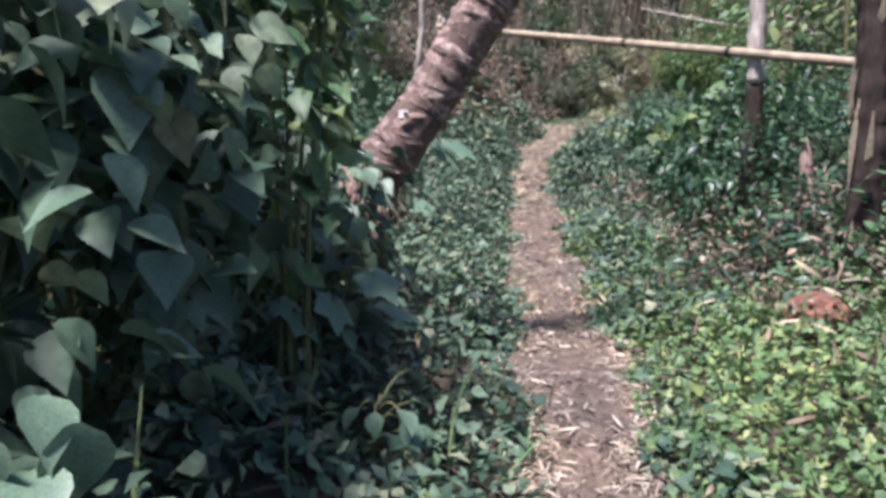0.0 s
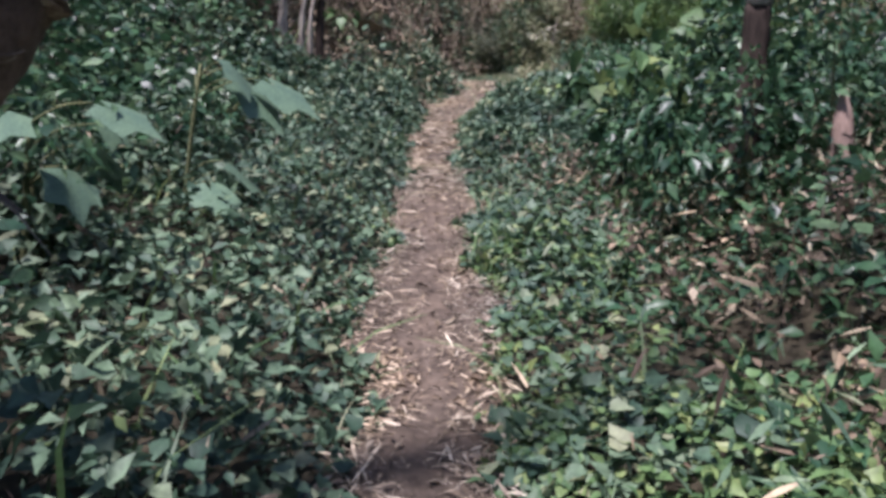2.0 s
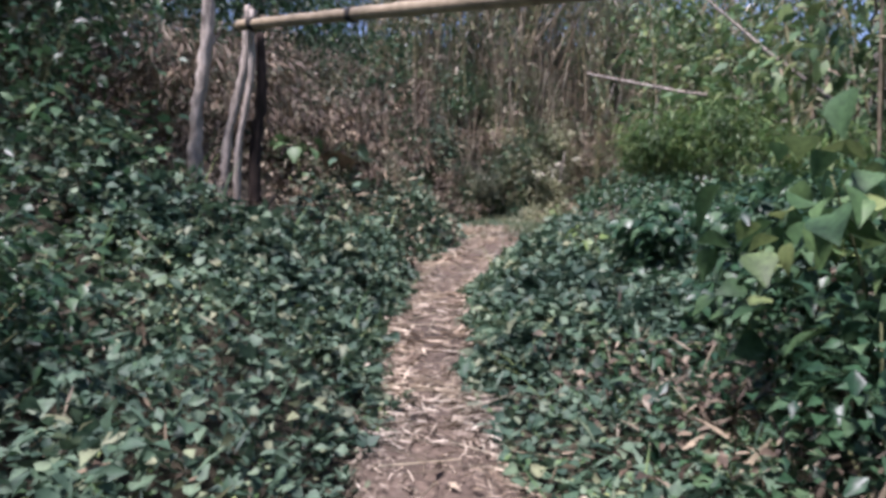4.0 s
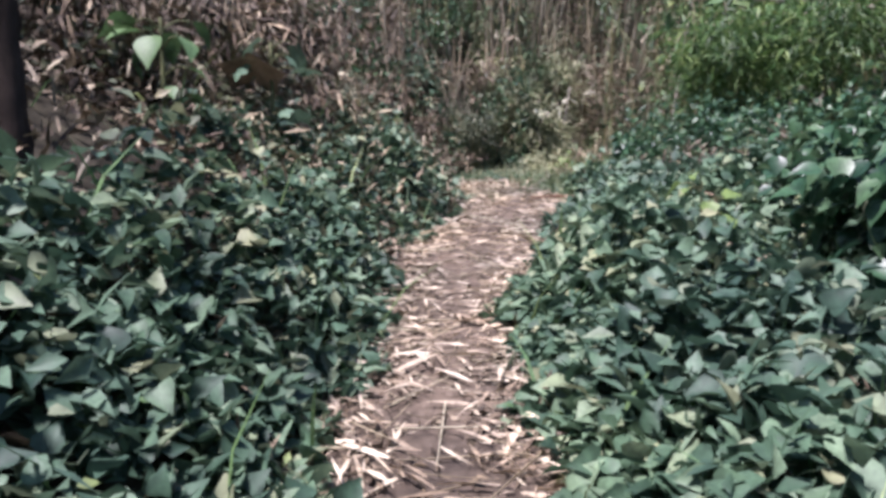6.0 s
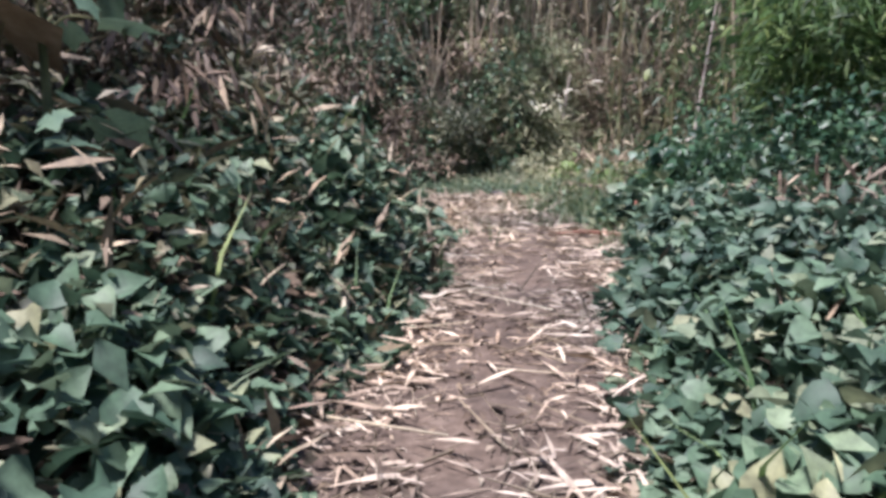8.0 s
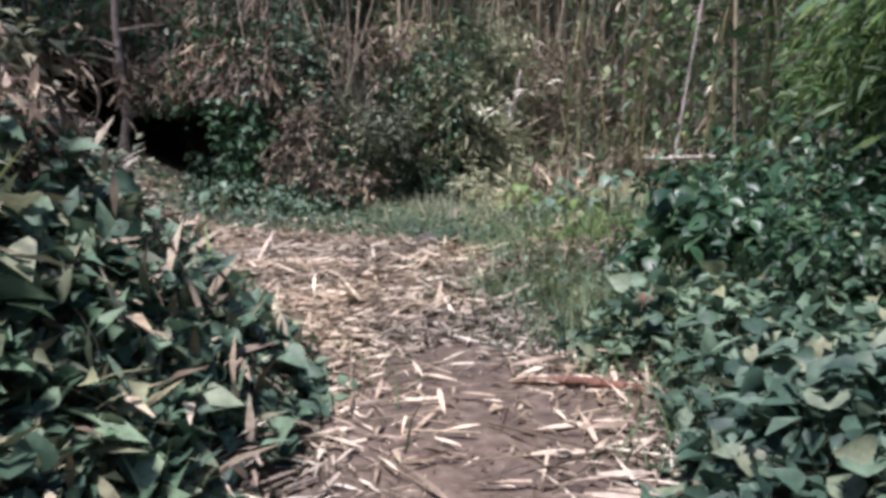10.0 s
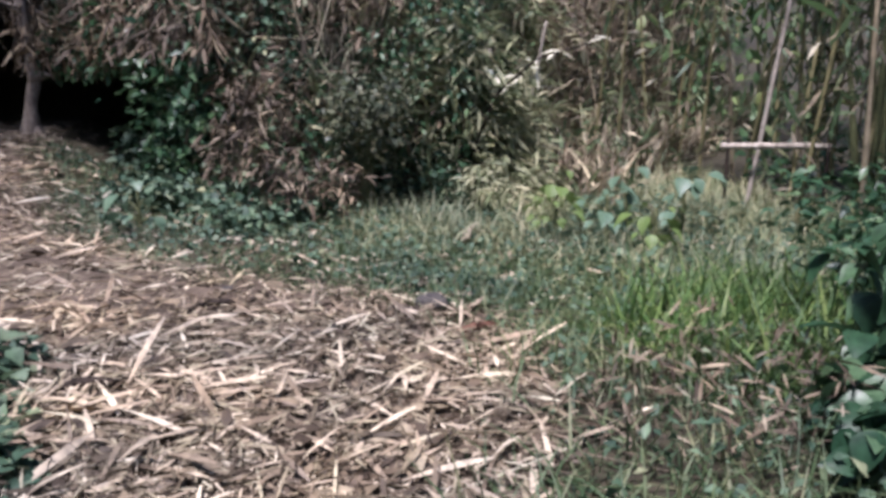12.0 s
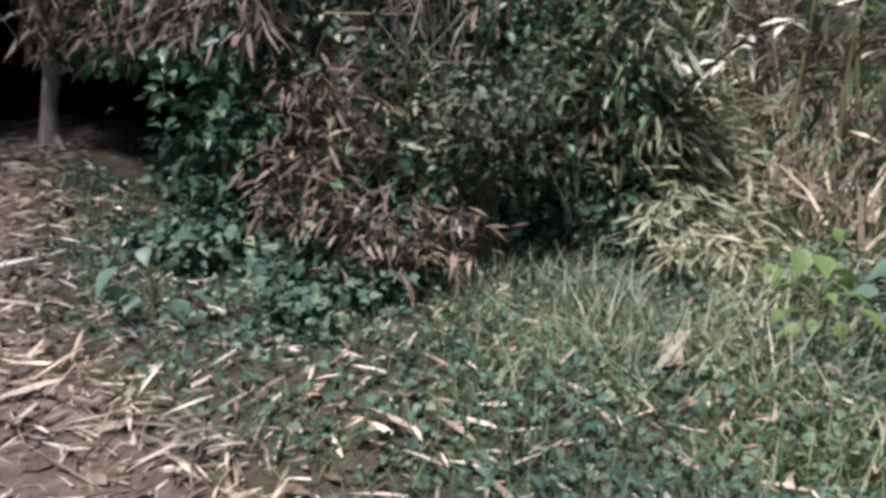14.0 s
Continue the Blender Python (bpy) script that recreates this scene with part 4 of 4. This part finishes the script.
# tree outside the view, added only to throw shade on the hollow
shrub("tree", -3.0, 28.7, 3.3, 8.4, 4200, OVATE, .24, M_BUSH, "unseen leafy tree added so that its crown shades the hollow", 10, 590, -20, "tree", "", .66)
shrub("tree", 9.2, 24.6, 1.6, 6.5, 1500, OVATE, .2, M_VINE_Y, "light green leafy tree beside the slope", 8, 591, -20, "tree", "", .5)

# bushes on the far bank
for i, (x, dy, rad, h, n, shape, size, mat, lab) in enumerate([
        (1.9, -.2, .5, .7, 700, HEART, .1, M_VINE, "green broad-leaved vine over the foot of the bank"),
        (2.2, -.7, .55, .6, 700, HEART, .085, M_VINE, "broad-leaved green vine at the foot of the bank"),
        (2.9, -.5, .5, .5, 600, HEART, .08, M_VINE, "broad-leaved green vine creeping out over the grass"),
        (2.4, .3, .6, 1.5, 900, OVATE, .12, M_BUSH, "green shrub on the bank beside the hollow"),
        (2.9, .9, .6, 1.4, 800, OVATE, .11, M_VINE, "green shrub on the bank"),
        (4.0, 1.0, .8, 1.3, 900, LANCE, .2, M_DRY, "withered brown shrub on the bank"),
        (4.9, .5, .7, 1.7, 1100, OVATE, .09, M_BUSH, "dark shrub with small leaves on the bank"),
        (5.6, 1.0, .8, 1.6, 900, LANCE, .22, M_GRASS, "green reedy shrub on the bank"),
        (6.4, 1.2, .8, 1.5, 900, LANCE, .24, M_GRASS_P, "pale reedy shrub on the bank"),
        (3.4, 2.2, .9, 1.6, 900, OVATE, .11, M_BUSH, "green shrub high on the bank"),
        (5.0, 2.4, .9, 1.8, 900, LANCE, .22, M_GRASS, "green reedy shrub high on the bank"),
        (7.8, 1.0, 1.0, 1.3, 900, LANCE, .2, M_DRY, "withered brown shrub on the slope"),
        (3.45, .0, .5, .95, 800, LANCE, .17, M_DRY, "withered brown shrub at the foot of the bank"),
        (3.0, .25, .45, 1.2, 600, LANCE, .17, M_DRY, "withered brown shrub on the bank"),
        (4.1, -.45, .45, 1.35, 1100, OVATE, .085, M_OLIVE, "olive small-leaved shrub arching over a shaded gap in the bank"),
        (5.3, .35, .6, 1.5, 1500, LANCE, .26, M_GRASS_P, "pale grassy shrub drooping down the bank"),
        (5.9, .1, .6, 1.3, 1500, LANCE, .24, M_GRASS_P, "pale grassy shrub drooping down the bank"),
        (5.5, -.6, .5, .6, 900, LANCE, .2, M_GRASS_P, "pale long grass at the foot of the bank")]):
    shrub("bank_shrub", x, float(bank_foot(np.array(x))) + dy, rad, h, n, shape, size, mat, lab, 7, 500 + i, -8, low=.42 if "arching" in lab else 0.0)


# ---- large-leaved plants beside the path ----
def big_leaf_plant(x, y, h, leaves, size, shape, material, label, seed, lean=(0, 0), fan=6.283, start=0.0):
    r = np.random.default_rng(seed)
    z = float(land(np.array(x), np.array(y))) - .03
    ob = tagged(empty_at("broadleaf_plant", x, y, z), label, "plant")
    me = cloud("leaf", shape, np.zeros((1, 3)), np.eye(3)[None], np.ones(1), material)
    part_of("stem", tube("stem", [(0, 0, 0), (lean[0] * .4, lean[1] * .4, h * .5), (lean[0], lean[1], h)], [.022, .016, .008], M_STEM, 6, seed=seed), ob)
    leaves = int(leaves * 1.9)
    for i in range(leaves):
        a = start + fan * (i + r.uniform(-.3, .3)) / leaves
        s = r.uniform(.25, 1)
        b = np.array([lean[0] * s, lean[1] * s, h * s])
        reach = size * r.uniform(.5, 1.1)
        tip = b + np.array([-math.sin(a) * reach, math.cos(a) * reach, reach * .35])
        stalk = part_of("leaf_stalk", tube("leaf_stalk", [tuple(b), tuple((b + tip) / 2 + np.array([0, 0, .04])), tuple(tip)], [.006, .005, .004], M_STEM, 5, seed=seed + i), ob)
        lf = part_of("leaf", me, stalk)
        rot = turns(1, -28, 14, 16, np.array([a]), r)[0]
        lf.matrix_basis = Matrix.Translation(Vector(tip)) @ Matrix(rot.tolist()).to_4x4() @ Matrix.Scale(size * r.uniform(.4, 1.1), 4)
    return ob


LOB = "plant with large pale green lobed leaves beside the path"
big_leaf_plant(-.3, 2.75, .34, 5, .2, BROAD, M_BIG, "low plant with pale broad leaves beside the bush", 633, (.06, -.04), 4.2, 2.6)
big_leaf_plant(-.6, 3.2, .8, 4, .27, LOBED, M_BIG, LOB, 634, (.1, -.05), 3.4, 3.4)
big_leaf_plant(-.55, 3.65, .42, 4, .26, LOBED, M_BIG, LOB, 630, (.14, -.05), 3.4, 3.4)
big_leaf_plant(-.85, 3.0, .75, 4, .26, LOBED, M_BIG, LOB, 631, (.12, -.05), 3.4, 3.4)
big_leaf_plant(-.5, 7.65, 1.05, 5, .4, LOBED, M_BIG, LOB, 601, (.18, -.1), 3.2, 3.6)
big_leaf_plant(-.95, 6.5, .8, 4, .36, LOBED, M_BIG, LOB, 602, (.1, 0), 3.2, 3.4)
shrub("leafy_bush", 3.5, 9.9, .7, 1.9, 160, BROAD, .23, M_VINE_Y, "bush with yellow-green broad leaves under the bamboo rail", 6, 641, -25)
shrub("leafy_bush", 2.75, 7.9, .35, 1.2, 260, OVATE, .12, M_BUSH, "bush with curled grey-green leaves beside the path", 5, 642, -35)
shrub("withered_bush", .3, 16.4, .7, .9, 800, LANCE, .17, M_DRY, "withered brown bush on the bank", 8, 644, -25)
shrub("withered_bush", -.6, 15.2, .8, 1.1, 900, LANCE, .18, M_DRY, "withered brown bush on the bank", 8, 645, -25)
for i, (x, y, rad, h, n, mat) in enumerate([(.75, 17.6, .6, 1.0, 700, M_DRY), (.2, 19.0, .7, 1.4, 800, M_DRY), (1.1, 19.6, .5, .9, 500, M_DRY), (-.5, 17.4, .7, 1.5, 800, M_DRY), (-1.0, 13.9, .7, 1.2, 700, M_DRY), (.9, 16.6, .4, .5, 360, M_DRY), (-.2, 14.9, .5, .8, 500, M_DRY), (1.4, 18.6, .35, .5, 300, M_DRY)]):
    shrub("withered_bush", x, y, rad, h, int(n * 1.5), LANCE, .15, mat, "withered bush with curled dry leaves on the bank", 9, 720 + i, -30)
shrub("withered_bush", .2, 18.0, .6, .9, 400, LANCE, .18, M_DRY, "withered brown bush on the bank", 8, 646, -25)
big_leaf_plant(.75, 15.6, .8, 7, .24, LOBED, M_BIG, "young plant with bright green lobed leaves on the bank", 607)
big_leaf_plant(.25, 14.6, .7, 6, .2, BROAD, M_VINE_Y, "young leafy plant on the bank", 608)
big_leaf_plant(3.4, 14.6, .6, 7, .2, HEART, M_YELLOW, "plant with yellow-green leaves beside the path", 609)
for i, (x, y, h, n, size, mat) in enumerate([(5.35, 24.0, .42, 8, .17, M_YELLOW), (5.75, 23.8, .5, 8, .2, M_BIG), (5.6, 24.5, .55, 8, .18, M_YELLOW), (6.2, 24.3, .6, 8, .2, M_BIG), (5.9, 23.3, .45, 8, .18, M_YELLOW), (6.4, 23.7, .6, 8, .2, M_BIG)]):
    big_leaf_plant(x, y, h, n, size, BROAD, mat, "plant with pale broad leaves in the grass", 610 + 20 * i)
big_leaf_plant(2.0, 25.2, .5, 6, .24, BROAD, M_BIG, "plant with broad leaves at the foot of the bank", 612)


def fallen_leaf(x, y, size, material, label, seed, up=.05):
    r = np.random.default_rng(seed)
    me = cloud("fallen_leaf", LOBED if size > .25 else OVATE, np.zeros((1, 3)), turns(1, 20, 10, 30, rng=r), np.array([size]), material)
    ob = tagged(new("fallen_leaf", me), label, "leaf")
    ob.location = (x, y, float(land(np.array(x), np.array(y))) + up)


fallen_leaf(.62, 15.74, .5, M_TAN, "large curled brown dry leaf on the bank", 1, .35)
fallen_leaf(2.91, 25.35, .12, M_STRAW, "small whitish leaf on the vine", 6, .45)
fallen_leaf(4.2, 22.2, .22, M_DRY, "brown dry leaf on the straw", 2)
fallen_leaf(3.9, 21.3, .3, M_STRAW, "pale dry leaf on the straw", 3)
fallen_leaf(4.5, 23.86, .36, M_STRAW, "large pale dry leaf in the grass", 4)
fallen_leaf(4.9, 18.6, .3, M_DRY, "large brown dry leaf in the undergrowth", 5, .2)


def stone(x, y, r0, seed):
    bm = bmesh.new()
    bmesh.ops.create_icosphere(bm, subdivisions=3, radius=r0)
    for v in bm.verts:
        v.co = Vector((v.co.x * 1.2, v.co.y * .8, v.co.z * .9)) * (1 + .35 * noise.noise(v.co * 9 + Vector((seed, 0, 0))))
    me = bpy.data.meshes.new("stone")
    bm.to_mesh(me)
    bm.free()
    me.materials.append(M_STONE)
    ob = tagged(new("stone", me), "small dark stone among the straw", "stone")
    ob.location = (x, y, float(land(np.array(x), np.array(y))) + r0 * .6)


stone(3.89, 22.35, .075, 3)
stone(2.75, 23.0, .04, 5)


def white_tag():
    bm = bmesh.new()
    bmesh.ops.create_cube(bm, size=1)
    bmesh.ops.scale(bm, vec=(.055, .008, .05), verts=bm.verts)
    bmesh.ops.bevel(bm, geom=bm.edges[:], offset=.003, segments=2, affect='EDGES')
    me = bpy.data.meshes.new("plate")
    bm.to_mesh(me)
    bm.free()
    me.materials.append(M_TAG)
    ob = tagged(empty_at("tag", -.24, 4.53, 1.43), "small white square tag on the palm trunk", "tag")
    part_of("plate", me, ob)
    part_of("hole", tube("hole", [(.012, -.004, 0), (.012, -.008, 0)], [.012, .012], M_CORD, 8), ob, "dark hole")


M_TAG = rough_material("white_painted_tag", [(0.3, (0.6, 0.58, 0.55)), (0.7, (0.78, 0.77, 0.74))], 20, 0.6, 0.1)
white_tag()


def stake(x, y, z, lx, ly, h, r0, label, mat=None):
    ob = tagged(empty_at("dry_stake", x, y, z), label, "stake", "dry stakes in the thicket")
    part_of("shaft", tube("shaft", [(0, 0, 0), (lx * .5, ly * .5, h * .52), (lx, ly, h)], [r0, r0 * .9, r0 * .6], mat or M_PALE, 7, .003, .3, .03, int(x * 10)), ob)


for (x, y, lx, h) in [(5.85, 26.7, -.15, 1.5), (8.6, 32.0, .0, 2.0), (9.1, 32.0, .55, 2.2), (6.3, 27.2, .3, 1.8), (5.0, 27.0, .1, 1.6), (3.9, 27.3, -.2, 1.7)]:
    stake(x, y, float(land(np.array(x), np.array(y))) - .1, lx, 0, h, .028, "pale dry stake standing in the thicket")
stake(7.75, 24.7, float(land(np.array(7.75), np.array(24.7))) - .1, .75, .1, 4.2, .022, "tall thin pale bamboo leaning beside the slope")
zc = float(land(np.array(7.9), np.array(24.5)))
for k, px in enumerate((7.55, 8.25)):
    stake(px, 24.75 - k * .55, float(land(np.array(px), np.array(24.75 - k * .55))) - .1, 0, 0, 1.95 - zc + .12, .02, "short dark stake under the cross stick", M_BARK)


def cross_stick():
    ob = tagged(empty_at("cross_stick", 7.5, 24.8, 1.9), "pale cut bamboo stick lying across two stakes", "stick")
    part_of("shaft", tube("shaft", [(0, 0, 0), (.4, -.3, .015), (.78, -.6, .02)], [.03, .03, .028], M_PALE, 8, .003, .3, .02, 4), ob)


cross_stick()


def pale_branch():
    r = np.random.default_rng(9)
    ob = tagged(empty_at("branch", 5.2, 25.95, 2.0), "dark twig with whitish withered leaves", "branch")
    pts = [(0, 0, -.4), (.25, -.2, .4), (.6, -.4, .75), (1.25, -.55, .95)]
    part_of("twig", tube("twig", pts, [.02, .014, .01, .005], M_BARK, 6, rough=.05, seed=2), ob)
    for i in range(26):
        t = r.uniform(.35, 1)
        p = np.array([np.interp(t, [0, .33, .66, 1], [q[k] for q in pts]) for k in range(3)]) + r.normal(0, .05, 3)
        part_of("leaf", cloud("leaf", LANCE, p[None], turns(1, -15, 20, 30, rng=r), np.array([[.3, r.uniform(.12, .24), .2]]), M_WHITE), ob)


M_WHITE = leaf_material("withered_pale_leaf", [(0.0, (0.42, 0.42, 0.36)), (1.0, (0.62, 0.6, 0.52))], 0.6, 0.1)
pale_branch()


def fallen_bark(x, y, yaw, length, label, mat):
    z = float(land(np.array(x), np.array(y)))
    ob = tagged(empty_at("bark_strip", x, y, z + .03), label, "bark")
    c, q = math.cos(yaw), math.sin(yaw)
    part_of("strip", tube("strip", [(-c * length / 2, -q * length / 2, 0), (0, 0, .03), (c * length / 2, q * length / 2, -.005)], [.01, .022, .012], mat, 9, rough=.12, seed=4), ob)


fallen_bark(3.65, 18.5, -.5, .62, "rust-brown strip of bark on the straw", M_HUSK)
fallen_bark(4.05, 21.9, .2, .3, "curled rust-brown piece of bark on the straw", M_HUSK)
fallen_bark(2.7, 22.7, .3, .35, "dark piece of wood lying on the straw", M_BARK)
fallen_bark(2.2, 21.6, .1, .3, "dark piece of wood half covered by straw", M_BARK)


def fallen_bamboo(a, b, r0, label):
    d = Vector(b) - Vector(a)
    ob = tagged(empty_at("fallen_bamboo", *a), label, "bamboo")
    part_of("culm", tube("culm", [(0, 0, 0), tuple(d * .5 - Vector((0, 0, .08))), tuple(d)], [r0, r0, r0 * .6], M_PALE, 8, .003, .35, .02, 6), ob)


fallen_bamboo((9.6, 21.0, 3.75), (5.9, 22.9, 4.65), .035, "pale dead bamboo leaning across the thicket")
fallen_bamboo((9.2, 18.8, 3.4), (7.0, 19.8, 5.6), .03, "thin dead bamboo leaning in the thicket")

# ---- last fillings of the undergrowth ----
cover("leafy_weeds", 7000, .3, 2.2, 14.6, 17.2, HEART, .035, .1, M_VINE, .3, "dark green leaves low on the bank", lambda x, y: path_line(y) - x < 1.55, 5, 35)
cover("bank_litter", 6000, -.4, 2.2, 14.4, 19, PLAIN, .04, .11, M_DRY, .12, "brown leaf litter on the soil of the bank", None, 0, 30, "leaf litter")
cover("bank_weeds", 5000, .2, 2.5, 16.5, 21.5, OVATE, .03, .08, M_VINE, .3, "small green weeds on the bank", None, 10, 35)
grass("grass_tussock", 5000, 4.5, 6.4, 20.2, 22.4, .2, .5, M_FERN, "mound of long bright green grass", lambda x, y: np.hypot(x - 5.45, y - 21.3) < .85, 52, 24)
brush("thicket_leaves", 20000, -9, 20, 5.0, 11, LANCE, .3, .6, M_GRASS, "green bamboo leaves high in the thicket", 13, -20, 50)
brush("thicket_leaves", 12000, -8, .6, 0.0, 5, LANCE, .3, .55, M_BUSH, "dark green leaves high behind the hollow", 11, -20, 50)
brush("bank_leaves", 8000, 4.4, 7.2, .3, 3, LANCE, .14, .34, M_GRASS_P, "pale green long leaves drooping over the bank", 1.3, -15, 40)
brush("dry_brush", 2500, 4.4, 9, .3, 3, LANCE, .14, .34, M_STALK, "pale dry leaves drooping over the bank", 1.3, -25, 40)
brush("dry_reeds", 1300, 1.9, 14, .5, 4, STICK, .9, 2.4, M_STALK, "thin pale dry reeds standing on the bank", .4, 80, 9, .55, "reeds")
brush("dry_reeds", 500, 4.6, 14, 1.0, 5, STICK, 1.5, 3.5, M_STALK, "tall thin pale dry reeds in the thicket", 1.2, 76, 11, .5, "reeds")
